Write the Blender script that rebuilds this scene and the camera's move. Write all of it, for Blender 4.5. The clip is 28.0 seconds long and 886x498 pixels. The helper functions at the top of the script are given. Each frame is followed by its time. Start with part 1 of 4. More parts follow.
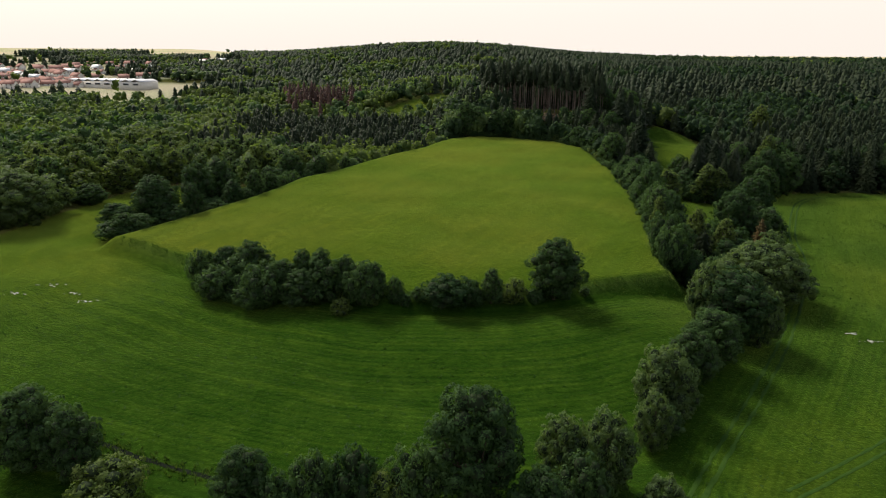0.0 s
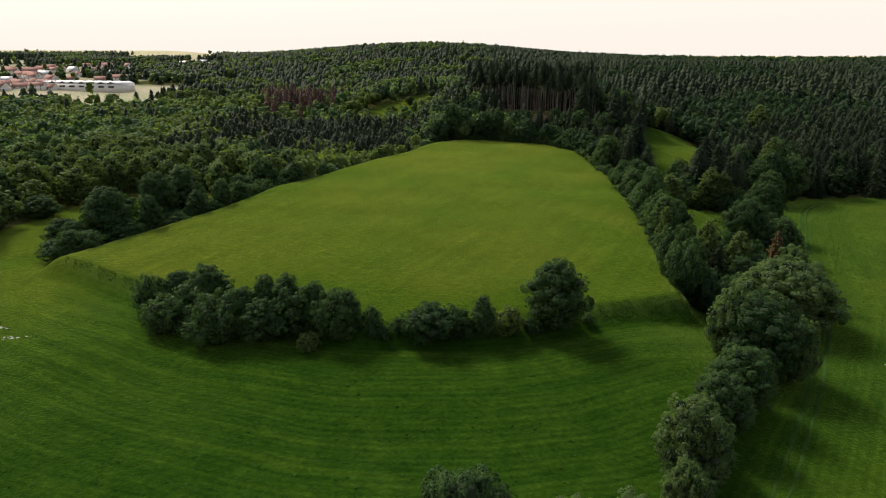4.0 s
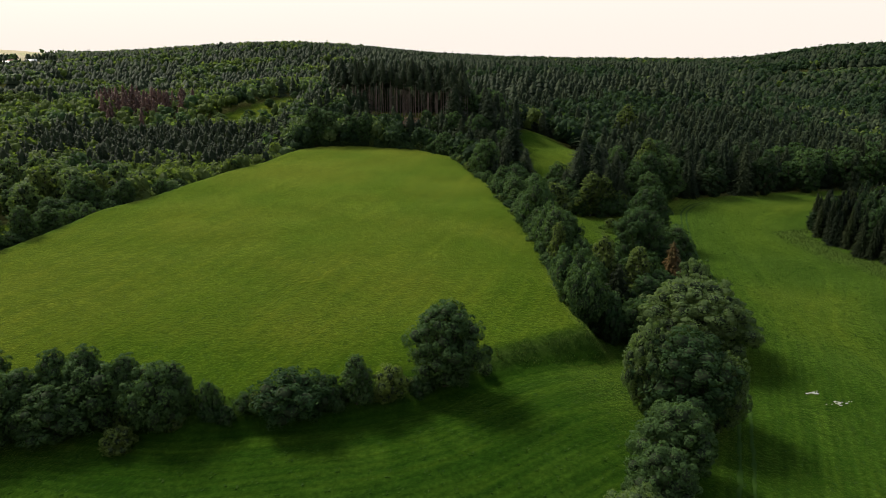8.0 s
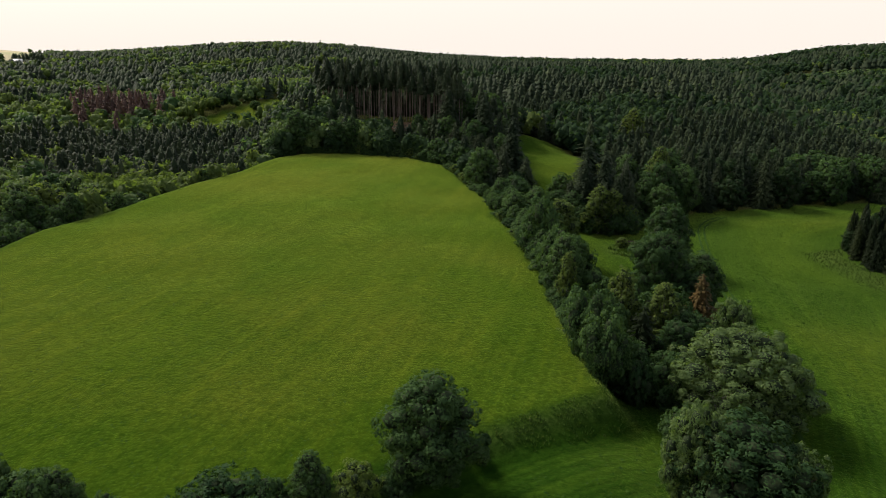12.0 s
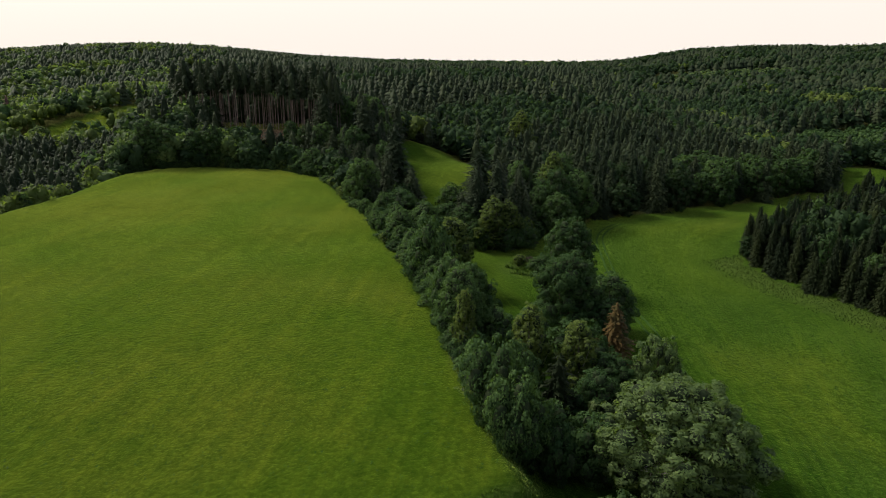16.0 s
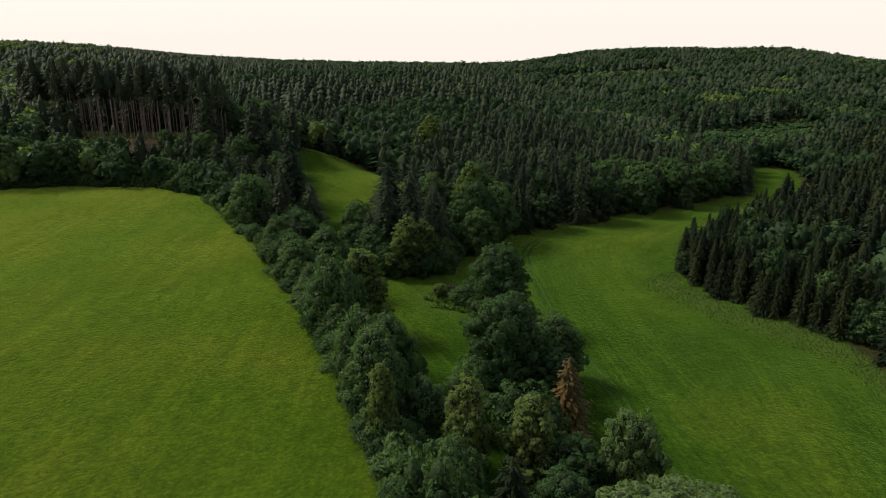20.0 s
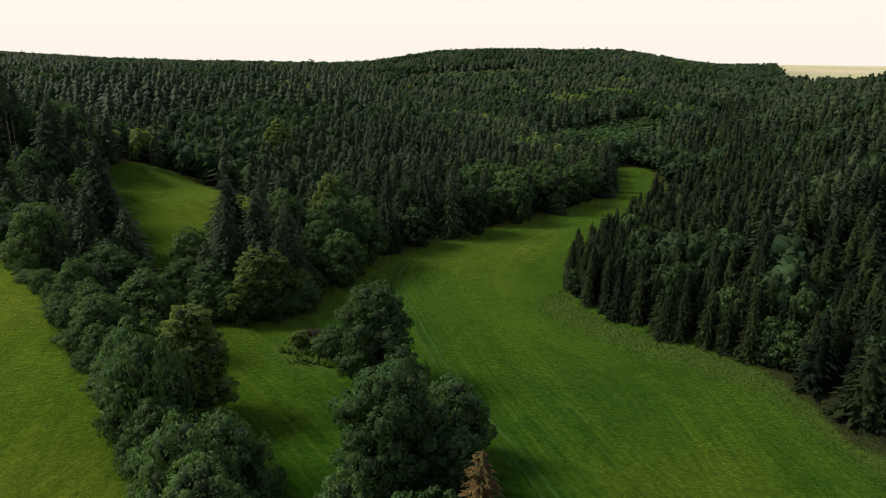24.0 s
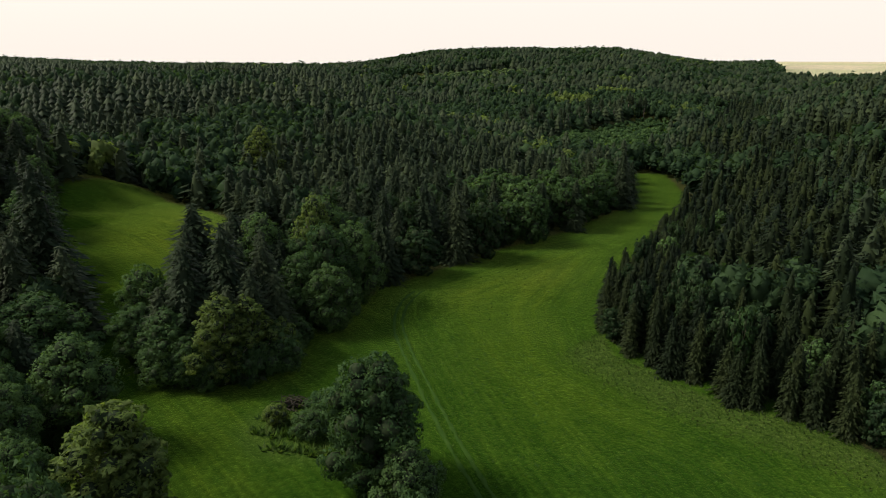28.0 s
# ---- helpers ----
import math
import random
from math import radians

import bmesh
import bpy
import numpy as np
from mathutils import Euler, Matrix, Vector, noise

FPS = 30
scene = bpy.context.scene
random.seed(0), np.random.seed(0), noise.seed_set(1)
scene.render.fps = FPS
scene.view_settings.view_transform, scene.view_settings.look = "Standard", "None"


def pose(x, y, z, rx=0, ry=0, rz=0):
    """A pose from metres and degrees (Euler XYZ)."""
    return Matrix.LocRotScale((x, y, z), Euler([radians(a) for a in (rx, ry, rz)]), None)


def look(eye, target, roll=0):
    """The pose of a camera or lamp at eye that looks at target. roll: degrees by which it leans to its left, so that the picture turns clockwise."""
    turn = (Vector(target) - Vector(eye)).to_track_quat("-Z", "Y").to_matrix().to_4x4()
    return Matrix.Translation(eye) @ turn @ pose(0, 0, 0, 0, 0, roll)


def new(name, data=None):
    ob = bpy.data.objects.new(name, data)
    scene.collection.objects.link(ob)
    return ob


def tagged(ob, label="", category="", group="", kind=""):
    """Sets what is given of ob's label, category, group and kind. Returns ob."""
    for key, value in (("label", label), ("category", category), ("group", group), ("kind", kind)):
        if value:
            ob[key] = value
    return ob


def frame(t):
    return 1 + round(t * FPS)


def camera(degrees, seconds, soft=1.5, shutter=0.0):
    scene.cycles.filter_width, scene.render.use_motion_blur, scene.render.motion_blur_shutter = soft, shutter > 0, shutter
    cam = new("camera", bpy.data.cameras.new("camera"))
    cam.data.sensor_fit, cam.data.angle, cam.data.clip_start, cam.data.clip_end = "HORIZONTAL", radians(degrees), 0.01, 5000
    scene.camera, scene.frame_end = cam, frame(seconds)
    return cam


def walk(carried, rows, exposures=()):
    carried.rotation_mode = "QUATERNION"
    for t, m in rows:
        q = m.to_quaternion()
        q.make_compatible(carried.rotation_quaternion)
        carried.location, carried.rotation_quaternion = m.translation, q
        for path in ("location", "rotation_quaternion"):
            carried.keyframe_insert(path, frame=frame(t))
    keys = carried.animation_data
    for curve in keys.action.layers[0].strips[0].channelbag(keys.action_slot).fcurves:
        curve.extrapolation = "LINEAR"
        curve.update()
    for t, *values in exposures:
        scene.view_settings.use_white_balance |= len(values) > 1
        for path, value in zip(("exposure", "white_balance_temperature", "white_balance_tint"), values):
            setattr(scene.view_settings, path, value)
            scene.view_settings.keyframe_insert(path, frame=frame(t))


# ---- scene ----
cam = camera(68.8, 28.0, 1.0)
PATH = [
    (0, (-0.273, -10.887, 54.718), (-0.3307, -8.9752, 54.1354), 0.28),
    (0.5, (-0.39, -9.472, 54.728), (-0.446, -7.5603, 54.144), 0.30),
    (1, (-0.572, -7.896, 54.719), (-0.626, -5.984, 54.1352), 0.24),
    (1.5, (-0.716, -6.133, 54.687), (-0.7679, -4.2212, 54.104), 0.18),
    (2, (-0.723, -4.107, 54.634), (-0.7747, -2.1944, 54.0509), 0.17),
    (2.5, (-0.646, -1.667, 54.586), (-0.6967, 0.2451, 54.0022), 0.17),
    (4.5, (0.156, 9.833, 53.412), (0.1763, 11.7477, 52.8331), -0.02),
    (5, (0.33, 12.779, 53.334), (0.4166, 14.6914, 52.7558), 0.06),
    (5.5, (0.608, 15.619, 53.255), (0.7593, 17.5279, 52.6779), 0.05),
    (6, (0.97, 18.518, 53.182), (1.183, 20.4206, 52.6052), 0.10),
    (6.5, (1.299, 21.697, 53.078), (1.5771, 23.5921, 52.5007), 0.25),
    (7, (1.671, 25.008, 52.968), (2.0109, 26.8929, 52.3919), 0.26),
    (7.5, (2.069, 28.284, 52.797), (2.427, 30.1657, 52.2218), 0.30),
    (8, (2.527, 31.466, 52.647), (2.8858, 33.3473, 52.0707), 0.31),
    (8.5, (2.984, 34.595, 52.595), (3.3441, 36.476, 52.0192), 0.29),
    (9, (3.545, 37.623, 52.606), (3.9054, 39.504, 52.029), 0.28),
    (9.5, (4.222, 40.576, 52.539), (4.5841, 42.4566, 51.9617), 0.31),
    (10, (4.937, 43.464, 52.437), (5.2994, 45.3446, 51.8606), 0.33),
    (10.5, (5.604, 46.301, 52.332), (5.9706, 48.1806, 51.7565), 0.40),
    (11, (6.427, 48.879, 52.291), (6.7938, 50.7594, 51.7151), 0.42),
    (11.5, (7.351, 51.442, 52.274), (7.7178, 53.3218, 51.6993), 0.45),
    (13.5, (11.299, 61.925, 51.68), (11.74, 63.7916, 51.1113), 0.26),
    (14, (12.463, 64.62, 51.583), (12.9526, 66.4743, 51.015), 0.27),
    (14.5, (13.598, 67.305, 51.488), (14.1368, 69.146, 50.9215), 0.23),
    (15, (14.54, 69.962, 51.407), (15.1296, 71.788, 50.841), 0.34),
    (15.5, (15.526, 72.712, 51.385), (16.1655, 74.5208, 50.8203), 0.37),
    (16, (16.578, 75.574, 51.317), (17.2653, 77.3654, 50.7522), 0.39),
    (16.5, (17.531, 78.527, 51.213), (18.2684, 80.2991, 50.6498), 0.39),
    (17, (18.549, 81.419, 51.142), (19.3344, 83.17, 50.5788), 0.49),
    (17.5, (19.707, 84.329, 51.03), (20.5388, 86.0585, 50.469), 0.55),
    (18, (20.889, 87.199, 50.893), (21.7673, 88.9062, 50.3326), 0.57),
    (18.5, (22.147, 90.062, 50.806), (23.066, 91.7474, 50.2472), 0.59),
    (19, (23.327, 92.95, 50.796), (24.2703, 94.6227, 50.237), 0.65),
    (19.5, (24.534, 95.756, 50.762), (25.4774, 97.4282, 50.2035), 0.56),
    (20, (25.844, 98.585, 50.743), (26.7878, 100.257, 50.1837), 0.57),
    (20.5, (27.3, 101.43, 50.673), (28.2426, 103.1029, 50.1128), 0.53),
    (22.5, (34.019, 112.464, 49.838), (35.1318, 114.0284, 49.277), 0.88),
    (23, (35.588, 115.224, 49.841), (36.7813, 116.7286, 49.2829), 0.95),
    (23.5, (37.067, 117.879, 49.833), (38.336, 119.3215, 49.277), 1.04),
    (24, (38.678, 120.44, 49.756), (39.9721, 121.8613, 49.2026), 0.93),
    (24.5, (40.461, 123.109, 49.733), (41.7547, 124.5307, 49.179), 0.92),
    (25, (42.334, 125.777, 49.69), (43.6276, 127.1991, 49.1366), 0.90),
    (25.5, (44.27, 128.381, 49.63), (45.5624, 129.8036, 49.0764), 0.87),
    (26, (46.192, 130.958, 49.539), (47.4846, 132.381, 48.9868), 0.74),
    (26.5, (48.055, 133.391, 49.489), (49.3595, 134.8033, 48.9382), 0.62),
    (27, (49.968, 135.927, 49.474), (51.2723, 137.3385, 48.9213), 0.58),
    (27.5, (51.923, 138.585, 49.498), (53.2286, 139.9961, 48.9456), 0.53),
    (28, (53.986, 141.298, 49.491), (55.2917, 142.7081, 48.9381), 0.36),
]
walk(cam, [(t, look(eye, target, roll)) for t, eye, target, roll in PATH])

# ---- light ----
SUN_AZ, SUN_EL = -42.0, 45.0          # degrees, azimuth from +y towards +x
scene.view_settings.exposure = 0.22
world = bpy.data.worlds.new("sky")
scene.world = world
world.use_nodes = True
wn = world.node_tree
wn.nodes.clear()
sky = wn.nodes.new("ShaderNodeTexSky")
sky.sky_type, sky.sun_disc = "NISHITA", False
sky.sun_elevation, sky.sun_rotation = radians(SUN_EL), radians(SUN_AZ)
sky.air_density, sky.dust_density, sky.ozone_density = 1.2, 6.0, 1.0
haze = wn.nodes.new("ShaderNodeMix")
haze.data_type = "RGBA"
haze.inputs[0].default_value = 0.86
# a bright hazy horizon under a dimmer, bluer top of the sky
dirs = wn.nodes.new("ShaderNodeTexCoord")
axes = wn.nodes.new("ShaderNodeSeparateXYZ")
rise = wn.nodes.new("ShaderNodeMapRange")
rise.inputs["From Min"].default_value, rise.inputs["From Max"].default_value = 0.10, 0.55
dome = wn.nodes.new("ShaderNodeMix")
dome.data_type = "RGBA"
dome.inputs[6].default_value, dome.inputs[7].default_value = (6.6, 6.0, 5.45, 1), (2.5, 3.0, 4.0, 1)
wn.links.new(dirs.outputs["Generated"], axes.inputs[0])
wn.links.new(axes.outputs[2], rise.inputs["Value"])
wn.links.new(rise.outputs[0], dome.inputs[0])
wn.links.new(dome.outputs[2], haze.inputs[7])
back = wn.nodes.new("ShaderNodeBackground")
back.inputs[1].default_value = 0.15
wout = wn.nodes.new("ShaderNodeOutputWorld")
wn.links.new(sky.outputs[0], haze.inputs[6])
wn.links.new(haze.outputs[2], back.inputs[0])
wn.links.new(back.outputs[0], wout.inputs[0])
sun = new("sun", bpy.data.lights.new("sun", "SUN"))
sun.data.energy, sun.data.angle, sun.data.color = 4.9, radians(18), (1.0, 0.93, 0.82)
sun.matrix_world = look((0, 0, 0), (-math.sin(radians(SUN_AZ)) * math.cos(radians(SUN_EL)), -math.cos(radians(SUN_AZ)) * math.cos(radians(SUN_EL)), -math.sin(radians(SUN_EL))))

# ---- materials ----
def shader(name):
    m = bpy.data.materials.new(name)
    m.use_nodes = True
    t = m.node_tree
    return m, t, t.nodes["Principled BSDF"], t.nodes["Material Output"]


def node(t, kind, **values):
    n = t.nodes.new(kind)
    for k, v in values.items():
        n.inputs[k.replace("_", " ")].default_value = v
    return n


def mixed(t, fac, a, b, mode="MIX"):
    n = t.nodes.new("ShaderNodeMix")
    n.data_type, n.blend_type = "RGBA", mode
    for sock, v in ((n.inputs[0], fac), (n.inputs[6], a), (n.inputs[7], b)):
        if isinstance(v, bpy.types.NodeSocket):
            t.links.new(v, sock)
        else:
            sock.default_value = (*v, 1) if isinstance(v, tuple) else v
    return n.outputs[2]


def ramp(t, fac, lo, hi):
    n = node(t, "ShaderNodeMapRange")
    n.inputs["From Min"].default_value, n.inputs["From Max"].default_value = lo, hi
    t.links.new(fac, n.inputs["Value"])
    return n.outputs[0]


def noisy(t, scale, detail=3.0, vector=None, rough=0.6):
    n = node(t, "ShaderNodeTexNoise", Scale=scale, Detail=detail, Roughness=rough)
    if vector:
        t.links.new(vector, n.inputs["Vector"])
    return n.outputs["Fac"]


def math_node(t, op, a, b=0.0):
    n = t.nodes.new("ShaderNodeMath")
    n.operation = op
    for sock, v in ((n.inputs[0], a), (n.inputs[1], b)):
        if isinstance(v, bpy.types.NodeSocket):
            t.links.new(v, sock)
        else:
            sock.default_value = v
    return n.outputs[0]


def where(t):
    return t.nodes.new("ShaderNodeNewGeometry").outputs["Position"]


def attr(t, name):
    n = t.nodes.new("ShaderNodeAttribute")
    n.attribute_name = name
    return n.outputs["Fac"]


def foliage(name, dark, light, other, through_light=0.36, gloss=0.03):
    """Leaves: two greens by tree, a third by clump, some light let through."""
    m, t, b, out = shader(name)
    pos = where(t)
    tree = math_node(t, "FRACT", math_node(t, "ADD", t.nodes.new("ShaderNodeObjectInfo").outputs["Random"], attr(t, "tint")))
    leaf = t.nodes.new("ShaderNodeNewGeometry").outputs["Random Per Island"]
    c = mixed(t, tree, dark, light)
    c = mixed(t, ramp(t, noisy(t, 0.55, 2.0, pos), 0.5, 0.75), c, other)
    c = mixed(t, math_node(t, "MULTIPLY", math_node(t, "POWER", leaf, 2.0), 0.9), mixed(t, 1.0, c, (0.82, 0.84, 0.90), "MULTIPLY"), mixed(t, 1.0, c, (1.45, 1.42, 1.32), "MULTIPLY"))
    t.links.new(c, b.inputs["Base Color"])
    # waxy leaves: a broad pale gloss
    b.inputs["Roughness"].default_value = 0.6
    b.inputs["Specular IOR Level"].default_value = gloss
    tr = node(t, "ShaderNodeBsdfTranslucent")
    t.links.new(mixed(t, 1.0, c, (1.25, 1.35, 0.6), "MULTIPLY"), tr.inputs["Color"])
    mx = node(t, "ShaderNodeMixShader")
    mx.inputs[0].default_value = through_light
    t.links.new(b.outputs[0], mx.inputs[1])
    t.links.new(tr.outputs[0], mx.inputs[2])
    t.links.new(mx.outputs[0], out.inputs[0])
    return m


def plain(name, a, b_col, scale=2.0, rough=0.8, bump=0.3, metal=0.0):
    m, t, b, out = shader(name)
    pos = where(t)
    n1, n2 = noisy(t, scale, 4.0, pos), noisy(t, scale * 7, 3.0, pos)
    c = mixed(t, ramp(t, n1, 0.3, 0.7), a, b_col)
    c = mixed(t, math_node(t, "MULTIPLY", n2, 0.5), c, mixed(t, 1.0, c, (0.55, 0.55, 0.55), "MULTIPLY"))
    t.links.new(c, b.inputs["Base Color"])
    b.inputs["Roughness"].default_value, b.inputs["Metallic"].default_value = rough, metal
    b.inputs["Specular IOR Level"].default_value = 0.4 if rough < 0.6 else 0.05
    bp = node(t, "ShaderNodeBump", Strength=bump, Distance=0.1)
    t.links.new(n2, bp.inputs["Height"])
    t.links.new(bp.outputs[0], b.inputs["Normal"])
    return m


LEAF = foliage("broadleaf", (0.024, 0.050, 0.018), (0.058, 0.100, 0.032), (0.050, 0.086, 0.030))
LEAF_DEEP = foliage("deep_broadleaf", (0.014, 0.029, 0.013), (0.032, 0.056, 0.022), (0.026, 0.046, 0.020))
# Willow and birch leaf; western trees wear them as painted sunlight.
LEAF_PALE = foliage("willow_and_sunlit_leaf", (0.070, 0.110, 0.038), (0.090, 0.132, 0.046), (0.108, 0.146, 0.056), 0.48, 0.07)
LEAF_YELLOW = foliage("birch_and_sunlit_leaf", (0.072, 0.106, 0.027), (0.096, 0.130, 0.034), (0.112, 0.140, 0.042), 0.48, 0.04)
NEEDLE = foliage("spruce_needle", (0.015, 0.025, 0.012), (0.034, 0.046, 0.021), (0.026, 0.036, 0.018), 0.16, 0.04)
# Darker copy of the spruce needle: the plantation's deep shade in its colour.
NEEDLE_SHADED = foliage("shaded_plantation_needle", (0.0045, 0.0092, 0.0050), (0.0210, 0.0290, 0.0095), (0.0130, 0.0205, 0.0080), 0.14, 0.04)
NEEDLE_BROWN = foliage("dry_needle", (0.066, 0.044, 0.016), (0.090, 0.058, 0.020), (0.040, 0.044, 0.016), 0.12, 0.04)
NEEDLE_RED = foliage("reddish_needle", (0.085, 0.052, 0.042), (0.12, 0.070, 0.056), (0.046, 0.044, 0.028), 0.12, 0.04)
BARK = plain("bark", (0.06, 0.045, 0.033), (0.11, 0.085, 0.065), 1.5)
# Dark filler balls inside crowns, with the gaps' shade in their colour.
CROWN_SHADE = plain("shaded_crown_fill", (0.018, 0.030, 0.012), (0.032, 0.044, 0.020), 1.5)
BARK_PINE = plain("pine_bark", (0.15, 0.115, 0.095), (0.24, 0.19, 0.165), 0.8)
BARK_WHITE = plain("birch_bark", (0.36, 0.34, 0.31), (0.16, 0.145, 0.125), 1.2)
DEADWOOD = plain("bleached_wood", (0.30, 0.27, 0.24), (0.2, 0.175, 0.15), 1.2)


def ground_material():
    m, t, b, out = shader("meadow_ground")
    pos = where(t)
    sep = t.nodes.new("ShaderNodeSeparateXYZ")
    t.links.new(pos, sep.inputs[0])
    big, mid, fine = noisy(t, 0.018, 4.0, pos), noisy(t, 0.16, 4.0, pos), noisy(t, 1.7, 5.0, pos, 0.7)
    # mown swaths that follow the edges of the meadows
    swath = attr(t, "rows")
    wob = math_node(t, "MULTIPLY", noisy(t, 0.05, 3.0, pos), 9.0)
    turns = math_node(t, "ADD", math_node(t, "MULTIPLY", swath, 2.1), wob)
    fine_rows = math_node(t, "SINE", math_node(t, "ADD", math_node(t, "MULTIPLY", swath, 7.5), math_node(t, "MULTIPLY", noisy(t, 0.10, 2.0, pos), 4.0)))
    band = math_node(t, "MULTIPLY", math_node(t, "ADD", math_node(t, "SINE", turns), 1.0), 0.5)
    lush = mixed(t, ramp(t, mid, 0.35, 0.7), (0.019, 0.053, 0.005), (0.029, 0.069, 0.007))
    # Hay colour of the field, also painted where other meadows lie in sunlight.
    hay_or_sunlit_grass = mixed(t, ramp(t, big, 0.4, 0.62), (0.042, 0.080, 0.006), (0.066, 0.093, 0.009))
    c = mixed(t, attr(t, "field"), lush, hay_or_sunlit_grass)
    calm = math_node(t, "SUBTRACT", 1.0, math_node(t, "MULTIPLY", attr(t, "field"), 0.72))
    c = mixed(t, math_node(t, "MULTIPLY", math_node(t, "MULTIPLY", band, calm), ramp(t, big, 0.3, 0.7)), c, mixed(t, 1.0, c, (1.45, 1.28, 1.15), "MULTIPLY"))
    c = mixed(t, math_node(t, "MULTIPLY", math_node(t, "MULTIPLY", math_node(t, "ADD", fine_rows, 1.0), 0.24), calm), c, mixed(t, 1.0, c, (0.55, 0.6, 0.6), "MULTIPLY"))
    # drawn-out streaks along the rows
    flow = t.nodes.new("ShaderNodeCombineXYZ")
    t.links.new(math_node(t, "MULTIPLY", swath, 0.75), flow.inputs[0])
    t.links.new(math_node(t, "MULTIPLY", sep.outputs[1], 0.022), flow.inputs[1])
    t.links.new(math_node(t, "MULTIPLY", sep.outputs[0], 0.022), flow.inputs[2])
    streak_amount = math_node(t, "MULTIPLY", math_node(t, "ADD", calm, 0.75), 0.50)
    streak = noisy(t, 1.0, 4.0, flow.outputs[0], 0.65)
    c = mixed(t, math_node(t, "MULTIPLY", ramp(t, streak, 0.42, 0.68), streak_amount), c, mixed(t, 1.0, c, (0.64, 0.76, 0.76), "MULTIPLY"))
    c = mixed(t, math_node(t, "MULTIPLY", ramp(t, streak, 0.48, 0.30), streak_amount), c, mixed(t, 1.0, c, (1.35, 1.2, 1.1), "MULTIPLY"))
    drift = ramp(t, noisy(t, 0.055, 3.0, pos), 0.55, 0.8)
    c = mixed(t, math_node(t, "MULTIPLY", drift, 0.5), c, mixed(t, 1.0, c, (0.6, 0.78, 0.8), "MULTIPLY"))
    clumps = noisy(t, 0.55, 4.0, pos, 0.75)
    c = mixed(t, ramp(t, clumps, 0.40, 0.62), mixed(t, 1.0, c, (0.76, 0.82, 0.8), "MULTIPLY"), mixed(t, 1.0, c, (1.10, 1.08, 1.0), "MULTIPLY"))
    verge = mixed(t, ramp(t, fine, 0.35, 0.65), (0.030, 0.064, 0.010), (0.060, 0.088, 0.020))
    c = mixed(t, attr(t, "verge"), c, verge)
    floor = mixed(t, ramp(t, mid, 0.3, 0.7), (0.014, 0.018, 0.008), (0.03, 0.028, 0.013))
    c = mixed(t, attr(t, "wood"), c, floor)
    bare = mixed(t, ramp(t, mid, 0.35, 0.65), (0.25, 0.15, 0.10), (0.15, 0.115, 0.06))
    c = mixed(t, attr(t, "bare"), c, bare)
    # Far farm fields, paled further: the distance haze is put into this colour.
    hazed_crop = mixed(t, ramp(t, noisy(t, 0.006, 1.0, pos), 0.45, 0.55), (0.36, 0.35, 0.25), (0.28, 0.30, 0.19))
    c = mixed(t, attr(t, "farm"), c, hazed_crop)
    c = mixed(t, ramp(t, fine, 0.42, 0.7), mixed(t, 1.0, c, (0.62, 0.60, 0.62), "MULTIPLY"), mixed(t, 1.0, c, (1.0, 0.95, 0.95), "MULTIPLY"))
    t.links.new(c, b.inputs["Base Color"])
    b.inputs["Roughness"].default_value = 0.85
    b.inputs["Specular IOR Level"].default_value = 0.0
    b.inputs["Sheen Weight"].default_value = 0.62
    b.inputs["Sheen Roughness"].default_value = 0.28
    t.links.new(mixed(t, 0.5, (0.70, 0.80, 0.16), mixed(t, 1.0, c, (10.5, 9.0, 10.0), "MULTIPLY")), b.inputs["Sheen Tint"])
    bp = node(t, "ShaderNodeBump", Strength=0.6, Distance=0.3)
    t.links.new(math_node(t, "ADD", fine, math_node(t, "MULTIPLY", mid, 0.6)), bp.inputs["Height"])
    t.links.new(bp.outputs[0], b.inputs["Normal"])
    return m


# ---- plan: all lengths in plan units of 1.6 m ----
K = 1.6
FIELD = [(-57, 94), (-51, 91), (-39, 83), (-24, 75.5), (-10, 72), (3, 72), (8, 73), (17, 77), (29, 81), (29.5, 89), (31, 97), (34, 113), (35.5, 132), (36, 151),
         (36, 165), (35, 184), (28, 195), (16, 201.5), (2, 203), (-4, 200.5), (-12.5, 182), (-19.5, 172), (-28, 155), (-37.5, 139), (-43.5, 121), (-51, 106)]
INNER = [(41, 114), (53, 119), (58, 137), (68, 142), (74, 152), (80, 162), (82, 178), (80, 205), (72, 222), (60, 212), (52, 180), (47, 150), (42, 130)]
EAST = [(66, 60), (74, 80), (88, 96), (93, 105), (92, 117), (93, 124), (101, 132), (122, 141), (150, 149), (178, 161), (205, 182), (198, 189), (172, 169), (158, 162),
        (134, 158), (108, 157), (87, 156.5), (80, 149), (73, 136), (64, 119), (58, 106), (50, 88), (36, 68), (20, 46), (5, 20), (60, 0)]
BLOCK = [(82, 80), (91.5, 95), (90.8, 104), (90, 113), (91.2, 123.5), (100, 131.5), (124, 139), (152, 146), (180, 157), (230, 190), (420, 260), (600, 100), (600, -200), (100, -200), (84, 40)]
REGROWTH = [(204, 192), (250, 207), (330, 242), (334, 262), (268, 264), (228, 252), (206, 216)]
GLADE = [(-46, 298), (-37, 284), (-21, 304), (-4, 336), (5, 364), (-5, 372), (-19, 350), (-34, 324)]


def sstep(a, b, x):
    s = np.clip((np.asarray(x, float) - a) / (b - a), 0, 1)
    return s * s * (3 - 2 * s)


def inside(poly, u, v):
    """Signed distance to a polygon, above 0 inside."""
    u, v = np.asarray(u, float), np.asarray(v, float)
    best, odd = np.full(u.shape, 1e9), np.zeros(u.shape, bool)
